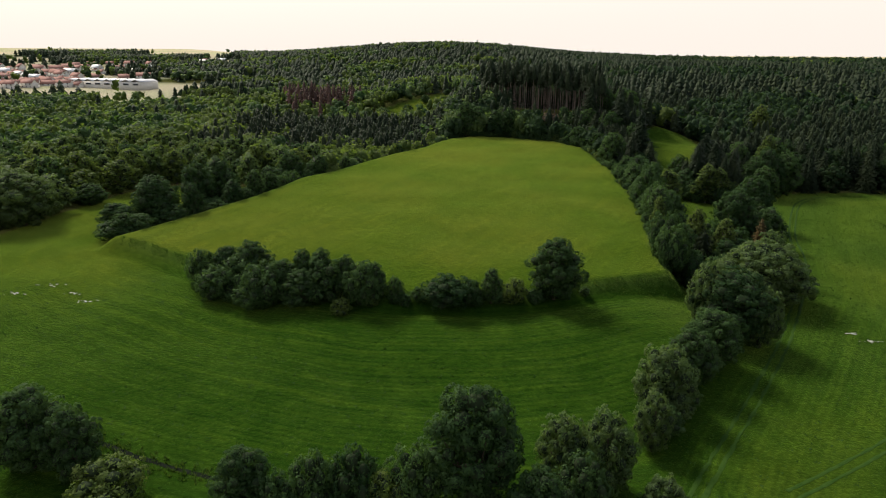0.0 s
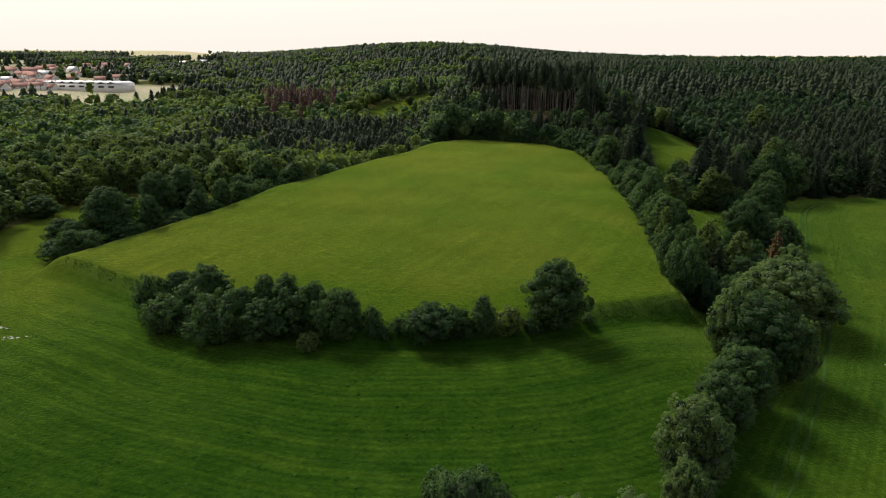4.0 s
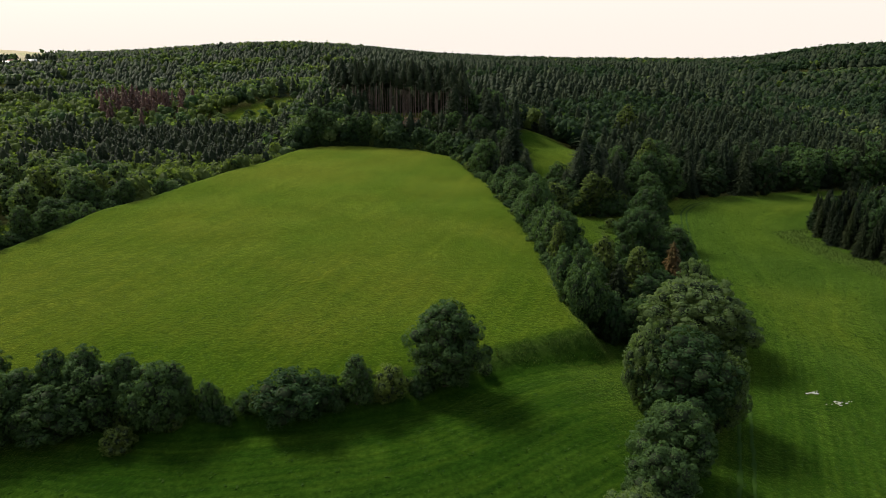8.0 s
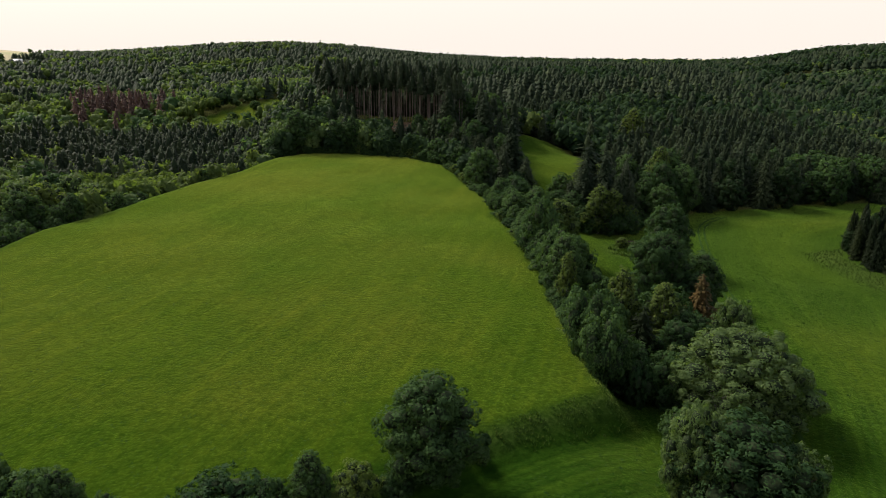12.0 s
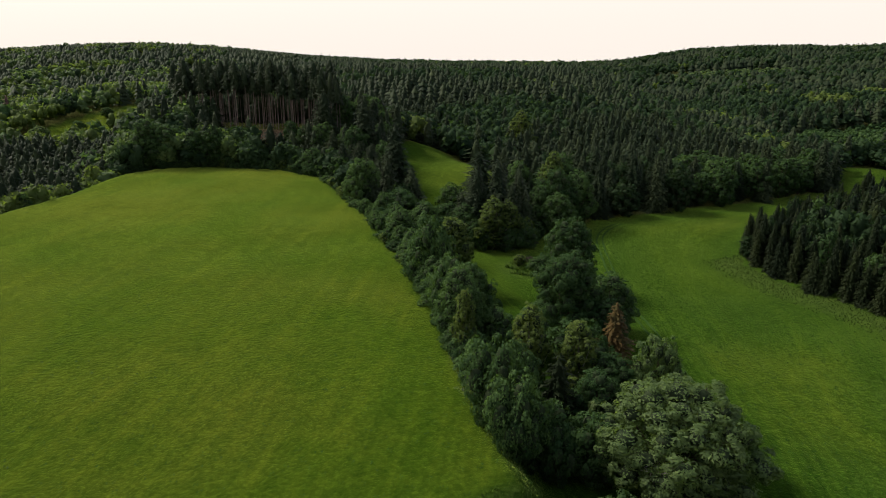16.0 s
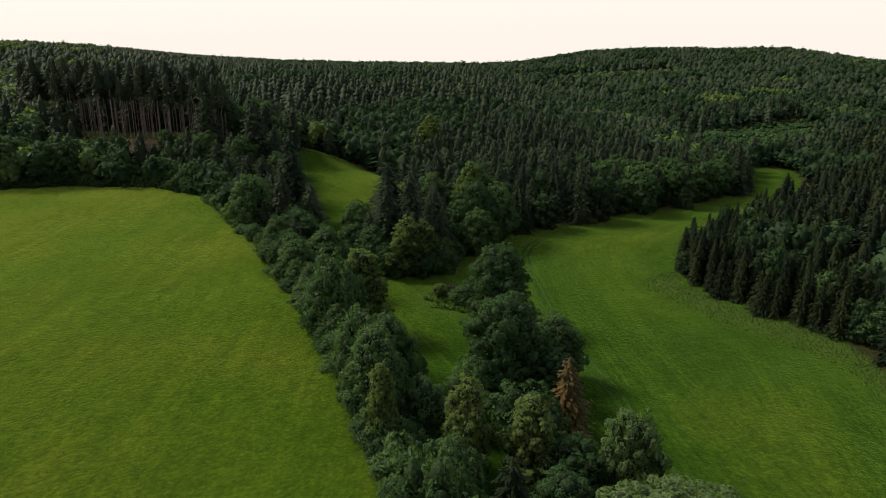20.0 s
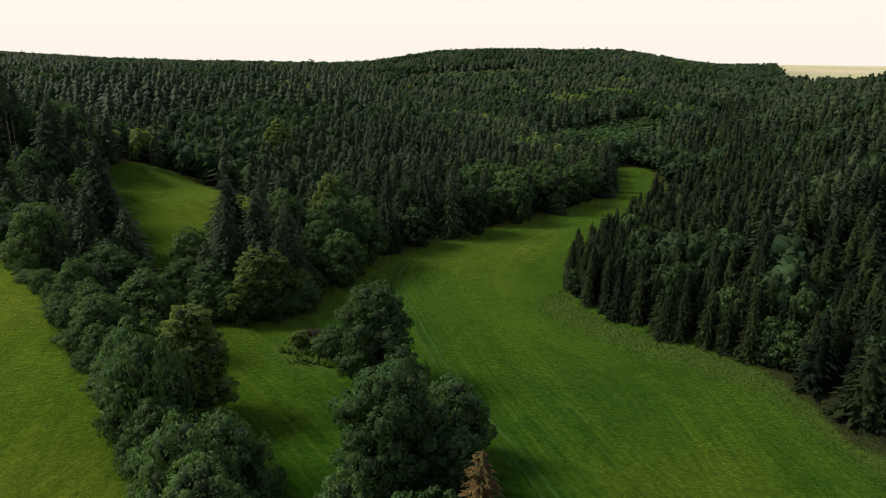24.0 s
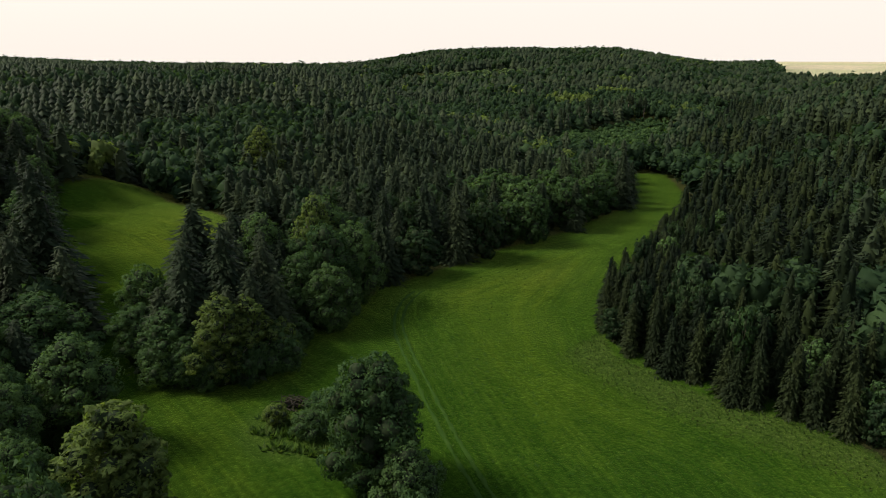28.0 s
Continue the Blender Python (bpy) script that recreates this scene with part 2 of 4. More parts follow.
    for (a, b), (c, d) in zip(poly, poly[1:] + poly[:1]):
        s = np.clip(((u - a) * (c - a) + (v - b) * (d - b)) / ((c - a) ** 2 + (d - b) ** 2), 0, 1)
        best = np.minimum(best, np.hypot(u - a - s * (c - a), v - b - s * (d - b)))
        if b != d:
            odd ^= ((b > v) != (d > v)) & (u < (c - a) * (v - b) / (d - b) + a)
    return np.where(odd, best, -best)


def height(u, v):
    """The lie of the land in plan units."""
    u, v = np.asarray(u, float), np.asarray(v, float)
    dist, az = np.hypot(u - 15, v - 40), np.degrees(np.arctan2(u - 15, v - 40))
    h = 0.3 + np.maximum(2.6 * sstep(5, -45, u) * sstep(190, 120, v), 2.3 * sstep(46, 71, v) * sstep(37, 22, u) * sstep(112, 96, v)) - 1.6 * np.exp(-((u - 78) / 18) ** 2 - ((v - 128) / 26) ** 2)
    h += 5.5 * sstep(148, 205, v) * sstep(100, 70, u) * sstep(20, 45, u)
    h += 4.0 * sstep(-50, -115, u) * sstep(160, 210, v) * sstep(480, 330, v)
    f = inside(FIELD, u, v)
    h = h + (4.3 + 0.030 * (v - 75) - h) * np.where((v > 100) & (u > 0), sstep(-5.5, 0.0, f), sstep(-3.4, 0.3, f))
    h -= 9.0 * np.exp(-(((u + 30) / 21) ** 2)) * sstep(203, 240, v) * sstep(345, 285, v)
    # the knoll with the pines behind the field, and the slope of the far glade
    knoll = sstep(186, 204, v) * (8.2 + 6.0 * sstep(204, 222, v)) * sstep(-17, 5, u) * sstep(105, 45, u) * sstep(480, 300, v)
    glade = 12.0 * sstep(258, 372, v) * sstep(-75, -25, u) * sstep(70, 20, u) * sstep(560, 420, v)
    h = np.maximum(h, np.maximum(knoll, glade))
    h += 6.5 * np.exp(-((u + 74) / 32) ** 2 - ((v - 322) / 30) ** 2)
    # the long wooded hill, and the plantation hill across the east meadow
    ridge = np.where(u < 150, v - 160, v - 160 - 0.62 * (u - 150))
    flank = (v - 185) * 0.396 - (u - 190) * 0.918
    h = np.maximum(h, 19.5 * sstep(-5, 205, ridge) * sstep(25, 105, u) * sstep(900, 500, dist) * sstep(-20, 50, flank))
    h = np.maximum(h, 27.0 * sstep(-6, 105, inside(BLOCK, u, v)) * sstep(900, 350, dist))
    # far hills, and the plateau behind them
    far = 17.5 * sstep(330, 900, dist) + 5.0 * sstep(900, 1500, dist)
    far += 15.0 * sstep(-16, -24, az) * sstep(800, 1500, dist) + 15.0 * sstep(58, 68, az) * sstep(700, 1500, dist)
    back_off = sstep(1500, 1000, dist)
    far += 21.0 * np.exp(-(((az + 3.0) / 13.0) ** 2)) * sstep(480, 900, dist) * back_off
    far += 14.0 * np.exp(-(((az - 48) / 12.0) ** 4)) * sstep(480, 860, dist) * back_off + 5.0 * np.exp(-(((az - 43) / 6.0) ** 4)) * sstep(700, 900, dist) * back_off
    far += 4.0 * np.exp(-(((az - 57.5) / 6.0) ** 2)) * sstep(370, 620, dist) * back_off
    far += 7.0 * np.exp(-(((az - 52) / 9.0) ** 2)) * sstep(325, 450, dist) * back_off
    return np.maximum(h, far)


def bare_slope(u, v):
    """Felled, reddish ground on two far hillsides."""
    return (np.hypot((0.44 * (u - 383) - 0.9 * (v - 258)) / 2.4, (0.9 * (u - 383) + 0.44 * (v - 258)) / 1.6) < 7) | (np.hypot((u - 150) / 2.2, v - 640) < 22)


def young_wood(u, v):
    """Low pale regrowth high on the far hill."""
    return np.hypot((0.72 * (u - 455) - 0.69 * (v - 505)) / 2.0, 0.69 * (u - 455) + 0.72 * (v - 505)) < 34


def wooded(u, v):
    """1 where woods stand."""
    u, v = np.asarray(u, float), np.asarray(v, float)
    dist, az = np.hypot(u - 15, v - 40), np.degrees(np.arctan2(u - 15, v - 40))
    open_land = np.maximum.reduce([inside(FIELD, u, v), inside(INNER, u, v), inside(EAST, u, v), inside(GLADE, u, v)])
    meadow = (v < 100) & (u < 60) | (u > -82 + 0.1 * (v - 100)) & (u < 0) & (v < 150)
    strip = (u > -5) & (u < 84) & (v < 159) & (inside(BLOCK, u, v) < 0)
    farm = (az < -20) & (dist > 330) & (np.sin(u * 0.021 + 1) * np.sin(v * 0.017) > -0.02) | (az < -27) & (dist > 530) & (dist < 900) & (np.sin(u * 0.11) * np.sin(v * 0.13) > -0.35)
    farm |= (az < -16.5) & (az > -34) & (dist > 335) & (dist < 455)
    plain_land = (dist > 1150) | (az > 67) & (dist > 760)
    cut = bare_slope(u, v) | (inside(REGROWTH, u, v) > 0) | young_wood(u, v)
    return (open_land < -2) & ~cut & ~meadow & ~strip & ~farm & ~plain_land & (v > 30)


def axis(lo, hi, step, end_lo, end_hi):
    mid = list(np.arange(lo, hi + 0.1, step))
    left, right, s = [], [], step
    while (left[-1] if left else lo) > end_lo:
        s *= 1.09
        left.append((left[-1] if left else lo) - s)
    s = step
    while (right[-1] if right else hi) < end_hi:
        s *= 1.09
        right.append((right[-1] if right else hi) + s)
    return np.array(left[::-1] + mid + right)


def raw_mesh(name, chunks, mats, attrs=None):
    """One mesh from chunks of vertices, faces of one size, and a material's number."""
    me = bpy.data.meshes.new(name)
    off, vs, loops, starts, mi, at = 0, [], [], [], [], 0
    for V, F, k in chunks:
        V, F = np.asarray(V, float).reshape(-1, 3), np.asarray(F, int)
        vs.append(V)
        loops.append(F.ravel() + off)
        starts.append(at + np.arange(len(F)) * F.shape[1])
        mi.append(np.full(len(F), k))
        off, at = off + len(V), at + F.size
    V, L, S, M = np.concatenate(vs), np.concatenate(loops), np.concatenate(starts), np.concatenate(mi)
    me.vertices.add(len(V))
    me.vertices.foreach_set("co", V.astype(np.float32).ravel())
    me.loops.add(len(L))
    me.loops.foreach_set("vertex_index", L.astype(np.int32))
    me.polygons.add(len(S))
    me.polygons.foreach_set("loop_start", S.astype(np.int32))
    me.polygons.foreach_set("material_index", M.astype(np.int32))
    for m in mats:
        me.materials.append(m)
    for key, values in (attrs or {}).items():
        me.attributes.new(key, "FLOAT", "POINT").data.foreach_set("value", np.asarray(values, np.float32))
    me.update(calc_edges=True)
    return me


# ---- ground ----
gu, gv = axis(-100, 190, 1.0, -2700, 2700), axis(15, 235, 1.0, -700, 2800)
U, V = np.meshgrid(gu, gv)
Hh = height(U, V)
rough_land = np.array([noise.noise((a * 0.09, b * 0.09, 0)) for a, b in zip(U.ravel(), V.ravel())]).reshape(U.shape)
Hh = Hh + 0.25 * rough_land
rough_wide = np.array([noise.noise((a * 0.035 + 7, b * 0.035, 2)) for a, b in zip(U.ravel(), V.ravel())]).reshape(U.shape)
nu, nv = len(gu), len(gv)
idx = np.arange(nu * nv).reshape(nv, nu)
quads = np.stack([idx[:-1, :-1], idx[:-1, 1:], idx[1:, 1:], idx[1:, :-1]], -1).reshape(-1, 4)
fs = inside(FIELD, U, V)
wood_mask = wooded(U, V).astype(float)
dist0, az0 = np.hypot(U - 15, V - 40), np.degrees(np.arctan2(U - 15, V - 40))
farm_mask = ((dist0 > 330) & (wood_mask < 0.5) & ~young_wood(U, V) & (inside(REGROWTH, U, V) < 0) & ((U < 330) | (dist0 > 700)) & (inside(GLADE, U, V) < 0)).astype(float)
bare_mask = sstep(0, 3, 16 - np.hypot((U - 27), (V - 214 + 0.45 * (U - 27)) * 1.7)) * sstep(200, 203, V + 0.45 * (U - 27))
bare_mask = np.maximum(bare_mask, bare_slope(U, V).astype(float))
eb = inside(BLOCK, U, V)
bank = 0.6 * sstep(-2.4, -0.6, fs) * sstep(0.5, -0.8, fs) * sstep(-60, -52, U)
verge_mask = np.maximum.reduce([bank * (V < 100), 0.55 * sstep(-6, -2, eb) * (eb < 0.5) * (V < 128), sstep(6, 3, np.hypot(U - 58.5, (V - 133) * 0.8) + 1.6 * rough_land) * 0.5])
# distance across the mowing lines: round the bank, along the field, along the east meadow
row_lines = np.where(fs > 0, (U * 0.89 - V * 0.46) * 0.9, np.where(inside(EAST, U, V) > 0, inside(EAST, U, V), fs))
# Glade, west strip and inner meadow take the hay tone as painted sunlight.
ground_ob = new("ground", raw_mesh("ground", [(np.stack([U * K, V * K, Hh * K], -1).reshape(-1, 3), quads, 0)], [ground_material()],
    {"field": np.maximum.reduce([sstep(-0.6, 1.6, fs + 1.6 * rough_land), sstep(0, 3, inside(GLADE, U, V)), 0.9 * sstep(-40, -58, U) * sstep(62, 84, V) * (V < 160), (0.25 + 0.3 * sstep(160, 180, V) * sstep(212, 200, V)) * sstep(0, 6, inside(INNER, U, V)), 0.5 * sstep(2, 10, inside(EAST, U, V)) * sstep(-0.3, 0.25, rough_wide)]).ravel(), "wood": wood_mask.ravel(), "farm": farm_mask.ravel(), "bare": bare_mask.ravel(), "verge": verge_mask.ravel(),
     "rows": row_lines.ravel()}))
ground_ob.data.polygons.foreach_set("use_smooth", np.ones(len(quads), bool))
tagged(ground_ob, "rolling green meadows, mown field and woodland floor", "ground", kind="structure")

# ---- trees: meshes ----
def sphere_dirs(rng, n):
    d = rng.normal(size=(n, 3))
    return d / np.linalg.norm(d, axis=1, keepdims=True)


def cards(rng, P, N, size, droop=0.0, long=1.6, loose=0.45):
    """Leaf sprays: a pointed blade at each place P, facing about N."""
    n = len(P)
    N = N / np.linalg.norm(N, axis=1, keepdims=True) + loose * rng.normal(size=(n, 3))
    N /= np.linalg.norm(N, axis=1, keepdims=True)
    A = rng.normal(size=(n, 3)) + np.array([0, 0, -droop])
    A -= N * (A * N).sum(1, keepdims=True)
    A /= np.linalg.norm(A, axis=1, keepdims=True) + 1e-9
    B = np.cross(N, A)
    s = size * rng.uniform(0.55, 1.4, (n, 1))
    V = np.stack([P - A * s * long * 0.4 - B * s * 0.55, P - A * s * long * 0.4 + B * s * 0.55, P + A * s * long * 0.6 + N * s * 0.25], 1)
    return V.reshape(-1, 3), np.arange(3 * n).reshape(n, 3)[:, ::-1]


def soft_normals(me, N, count):
    """Leaf sprays take the roundness of the clump that they belong to; the rest keeps its own normals."""
    n = np.empty(len(me.vertices) * 3, np.float32)
    me.vertices.foreach_get("normal", n)
    n = n.reshape(-1, 3)
    own = n[:count]
    mix = np.repeat(N / np.linalg.norm(N, axis=1, keepdims=True), 3, 0) + 0.35 * own
    n[:count] = mix / np.linalg.norm(mix, axis=1, keepdims=True)
    me.polygons.foreach_set("use_smooth", np.ones(len(me.polygons), bool))
    me.normals_split_custom_set_from_vertices(n.tolist())
    return me


def ball(c, r, rings=5, seg=8):
    """A low closed ball."""
    V = [(0, 0, -1)]
    for i in range(1, rings):
        a = math.pi * i / rings
        V += [(math.sin(a) * math.cos(2 * math.pi * j / seg), math.sin(a) * math.sin(2 * math.pi * j / seg), -math.cos(a)) for j in range(seg)]
    V.append((0, 0, 1))
    F = []
    for j in range(seg):
        k = (j + 1) % seg
        F.append((0, 1 + k, 1 + j))
        for i in range(rings - 2):
            a, b = 1 + i * seg, 1 + (i + 1) * seg
            F += [(a + j, a + k, b + k), (a + j, b + k, b + j)]
        last = 1 + (rings - 2) * seg
        F.append((last + j, last + k, len(V) - 1))
    return np.array(V) * r + np.array(c), np.array(F)


def limb(points, radii, seg=6):
    """A tapered round limb along points."""
    V, F = [], []
    P = [Vector(p) for p in points]
    for i, (p, r) in enumerate(zip(P, radii)):
        d = (P[min(i + 1, len(P) - 1)] - P[max(i - 1, 0)]).normalized()
        x = d.orthogonal().normalized()
        y = d.cross(x)
        V += [p + (x * math.cos(2 * math.pi * j / seg) + y * math.sin(2 * math.pi * j / seg)) * r for j in range(seg)]
    for i in range(len(P) - 1):
        for j in range(seg):
            k = (j + 1) % seg
            F.append((i * seg + j, i * seg + k, (i + 1) * seg + k, (i + 1) * seg + j))
    return np.array(V), np.array(F)


def broadleaf(seed, H, W, n, leaf, lobes=16, low=0.16, mat=None, bark=None, droop=0.0, top=0.0, long=1.6, lobe=(0.30, 0.46), bumps=9, loose=0.42, reach=(0.50, 0.84)):
    """A round tree: boughs of leaf clumps on a tapered trunk with limbs. top: how far the crown narrows upwards."""
    rng = np.random.default_rng(seed)
    a, c = W / 2, H * (1 - low) / 2
    mid = H * low + c
    i = np.arange(lobes) + 0.5
    z = 1 - 2 * i / lobes
    ang = i * 2.39996 + rng.uniform(0, 6)
    d = np.stack([np.sqrt(1 - z * z) * np.cos(ang), np.sqrt(1 - z * z) * np.sin(ang), z], 1)
    rad = rng.uniform(lobe[0], lobe[1], lobes) * a
    C = d * (rng.uniform(reach[0], reach[1], (lobes, 1))) * np.array([a, a, c])
    C[:, 2] = d[:, 2] * 0.86 * c
    C[:, :2] *= 1 - top * np.clip(C[:, 2:3] / c, -0.3, 1)
    C[:, 2] += mid
    C, rad = np.concatenate([C, [[0, 0, mid]]]), np.concatenate([rad, [a * 0.45]])
    rz = np.minimum(rad * max(1.0, c / a * 0.8), rad * 1.6)
    axes = np.stack([rad, rad, rz], 1)
    # small clumps over every bough
    own = np.repeat(np.arange(len(rad)), bumps)
    D = sphere_dirs(rng, len(own))
    Q = C[own] + D * axes[own] * rng.uniform(0.76, 1.0, (len(own), 1))
    q = rad[own] * rng.uniform(0.30, 0.50, len(own))
    deep = np.min(np.stack([np.linalg.norm((Q - C[k]) / axes[k], axis=1) + (own == k) * 9 for k in range(len(rad))]), 0)
    keep = (deep > 0.72) & (Q[:, 2] > H * low * 0.5 + 0.2)
    Q, q, D = Q[keep], q[keep], D[keep]
    n1 = int(n * 0.66)
    per = rng.choice(len(q), size=n1, p=q ** 2 / (q ** 2).sum())
    E = sphere_dirs(rng, n1) + 0.85 * D[per] + np.array([0, 0, 0.35])
    E /= np.linalg.norm(E, axis=1, keepdims=True)
    P = Q[per] + E * q[per][:, None] * rng.uniform(0.70, 1.12, (n1, 1))
    # and a thinner layer over the boughs themselves
    per = rng.choice(len(rad), size=2 * n, p=rad ** 2 / (rad ** 2).sum())
    E2 = sphere_dirs(rng, 2 * n)
    P2 = C[per] + E2 * axes[per] * rng.uniform(0.70, 1.0, (2 * n, 1))
    hid = np.min(np.stack([np.linalg.norm((P2 - C[k]) / axes[k], axis=1) + (per == k) * 9 for k in range(len(rad))]), 0)
    ok = np.where((hid > 0.78) & (P2[:, 2] > 0.1))[0][:n - n1]
    P, E = np.concatenate([P, P2[ok]]), np.concatenate([E, E2[ok] + np.array([0, 0, 0.2])])
    whole = (P - np.array([0, 0, mid])) / np.array([a, a, c])
    P[:, 2] = np.maximum(P[:, 2], 0.1)
    V, F = cards(rng, P, E, leaf, droop, long, loose)
    crown = [(V, F, 0)]
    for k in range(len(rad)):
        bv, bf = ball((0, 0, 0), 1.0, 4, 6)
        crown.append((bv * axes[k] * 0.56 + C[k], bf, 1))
    r0 = (0.020 * H + 0.010 * W) * (0.5 if bark else 1.0)
    trunk = [(*limb([(0, 0, -0.4), (0.02 * W, 0, H * 0.2), (0, 0.03 * W, mid), (0, 0, mid + c * 0.75)], [r0 * 1.25, r0, r0 * 0.6, r0 * 0.15], 8), 0)]
    for k in range(0, lobes, 2):
        st = Vector((0, 0.01 * W, H * rng.uniform(0.15, 0.35)))
        e = Vector(C[k] + d[k] * axes[k] * 0.7)
        trunk.append((*limb([st, st.lerp(e, 0.5) + Vector((0, 0, -0.05 * H)), e], [r0 * 0.5, r0 * 0.3, r0 * 0.08], 5), 0))
    return soft_normals(raw_mesh("crown", crown, [mat, CROWN_SHADE]), E + 0.45 * whole, len(V)), raw_mesh("trunk", trunk, [bark or BARK]), H, W


def boughs(rng, H, W, tiers, arms, sprays, low=0.06, power=0.85, size=1.0):
    """Drooping arms hung with sprays at uneven heights, narrowing to a leader, round a dark inner core."""
    P, A, S, N = [], [], [], []
    lean = rng.uniform(0, 6.28)
    for i in range(tiers):
        m = max(4, int(arms * (0.35 + 0.65 * (1 - i / tiers))))
        for j in range(m):
            s = min(max((i + rng.uniform(-0.6, 0.6)) / tiers, 0.0), 0.985)
            a = 2 * math.pi * (j + rng.uniform(-0.4, 0.4)) / m + i * 1.1
            r = W / 2 * ((1 - s) ** power) * (1 + 0.13 * math.sin(2 * a + lean + 5 * s)) + 0.1
            z = H * (low + (1 - low) * s)
            l = r * rng.uniform(0.62, 1.12)
            o = np.array([math.cos(a), math.sin(a), 0])
            for k in range(sprays):
                f = 0.45 + 0.55 * (k + rng.uniform(0.2, 0.9)) / sprays
                p = o * l * f + np.array([0, 0, z - 0.34 * l * f ** 1.6 + 0.10 * l])
                P.append(p + rng.normal(size=3) * 0.07 * l)
                side = rng.uniform(-1.2, 1.2) * (1.25 - f)
                A.append(o + side * np.array([-o[1], o[0], 0]) + np.array([0, 0, -0.35 - 0.5 * rng.random()]))
                S.append((0.20 * l + 0.24) * size * rng.uniform(0.75, 1.25) * (1.2 - 0.4 * f))
                N.append(np.array([0, 0, 1.0]) + 0.45 * o)
    P, A, S, N = np.array(P), np.array(A), np.array(S)[:, None], np.array(N)
    A /= np.linalg.norm(A, axis=1, keepdims=True)
    N = N + 0.38 * rng.normal(size=N.shape)
    N -= A * (A * N).sum(1, keepdims=True)
    N /= np.linalg.norm(N, axis=1, keepdims=True)
    B = np.cross(N, A)
    V = np.stack([P - A * S * 0.7 + B * S * 0.46, P - A * S * 0.7 - B * S * 0.46, P + A * S], 1).reshape(-1, 3)
    seg, levels = 7, (0.0, 0.3, 0.6, 0.85)
    cv = np.array([(W * 0.26 * (1 - q) ** power * math.cos(2 * math.pi * j / seg), W * 0.26 * (1 - q) ** power * math.sin(2 * math.pi * j / seg), H * (low + 0.02 + (0.97 - low) * q)) for q in levels for j in range(seg)] + [(0, 0, H * 0.985)])
    cf = [(i * seg + j, i * seg + (j + 1) % seg, (i + 1) * seg + (j + 1) % seg) for i in range(3) for j in range(seg)] + [(i * seg + j, (i + 1) * seg + (j + 1) % seg, (i + 1) * seg + j) for i in range(3) for j in range(seg)]
    cf = np.array(cf + [(3 * seg + j, 3 * seg + (j + 1) % seg, 4 * seg) for j in range(seg)])
    return np.concatenate([V, cv]), np.concatenate([np.arange(len(V)).reshape(-1, 3), cf + len(V)])


def conifer(seed, H, W, tiers, arms, sprays, mat=None, bark=None, low=0.06, power=0.85, size=1.0):
    rng = np.random.default_rng(seed)
    r0 = 0.012 * H + 0.05
    return (raw_mesh("crown", [(*boughs(rng, H, W, tiers, arms, sprays, low, power, size), 0)], [mat]),
            raw_mesh("trunk", [(*limb([(0, 0, -0.4), (0, 0, H * 0.5), (0, 0, H * 0.98)], [r0, r0 * 0.6, 0.03], 7), 0)], [bark or BARK]), H, W)


def pine(seed, H, W, mat, bark, low=0.62):
    """A tall bare stem with a few dead stubs under a ragged crown."""
    rng = np.random.default_rng(seed)
    crown_mesh, stem, _, _ = conifer(seed, H * (1 - low), W, 13, 10, 4, mat, bark, 0.0, 0.48, 0.95)
    co = np.empty(len(crown_mesh.vertices) * 3, np.float32)
    crown_mesh.vertices.foreach_get("co", co)
    co = co.reshape(-1, 3) + np.array([0, 0, H * low])
    crown_mesh.vertices.foreach_set("co", co.astype(np.float32).ravel())
    r0 = 0.0065 * H
    bits = [(*limb([(0, 0, -0.4), (0.1, 0.05, H * 0.5), (0, 0, H * 0.97)], [r0, r0 * 0.75, 0.05], 7), 0)]
    for k in range(9):
        z, a = H * rng.uniform(0.3, low), rng.uniform(0, 6.28)
        l = rng.uniform(0.5, 1.4)
        bits.append((*limb([(0, 0, z), (l * math.cos(a), l * math.sin(a), z + 0.1)], [0.05, 0.015], 4), 0))
    return crown_mesh, raw_mesh("trunk", bits, [bark]), H, W


def bare_tree(seed, H):
    rng = np.random.default_rng(seed)
    bits = [(*limb([(0, 0, -0.3), (0.3, 0.1, H * 0.4), (0.1, 0.3, H * 0.75), (0.5, 0.2, H)], [0.2, 0.16, 0.10, 0.03], 7), 0)]
    for k in range(12):
        z, a = H * rng.uniform(0.35, 0.92), rng.uniform(0, 6.28)
        l = H * rng.uniform(0.14, 0.32)
        e = Vector((l * math.cos(a), l * math.sin(a), z + l * 0.7))
        s = Vector((0.2, 0.2, z))
        bits.append((*limb([s, s.lerp(e, 0.5) + Vector((0, 0, -0.2)), e], [0.1, 0.06, 0.015], 5), 0))
        for q in range(3):
            f = s.lerp(e, 0.35 + 0.2 * q)
            bits.append((*limb([f, f + Vector(rng.normal(size=3)) * 0.09 * H], [0.04, 0.01], 4), 0))
    return raw_mesh("branches", bits, [DEADWOOD]), H


def shrub(seed, H, W, n, leaf, mat, lobes=9):
    return broadleaf(seed, H, W, n, leaf, lobes, 0.05, mat, BARK, 0.0, 0.1)


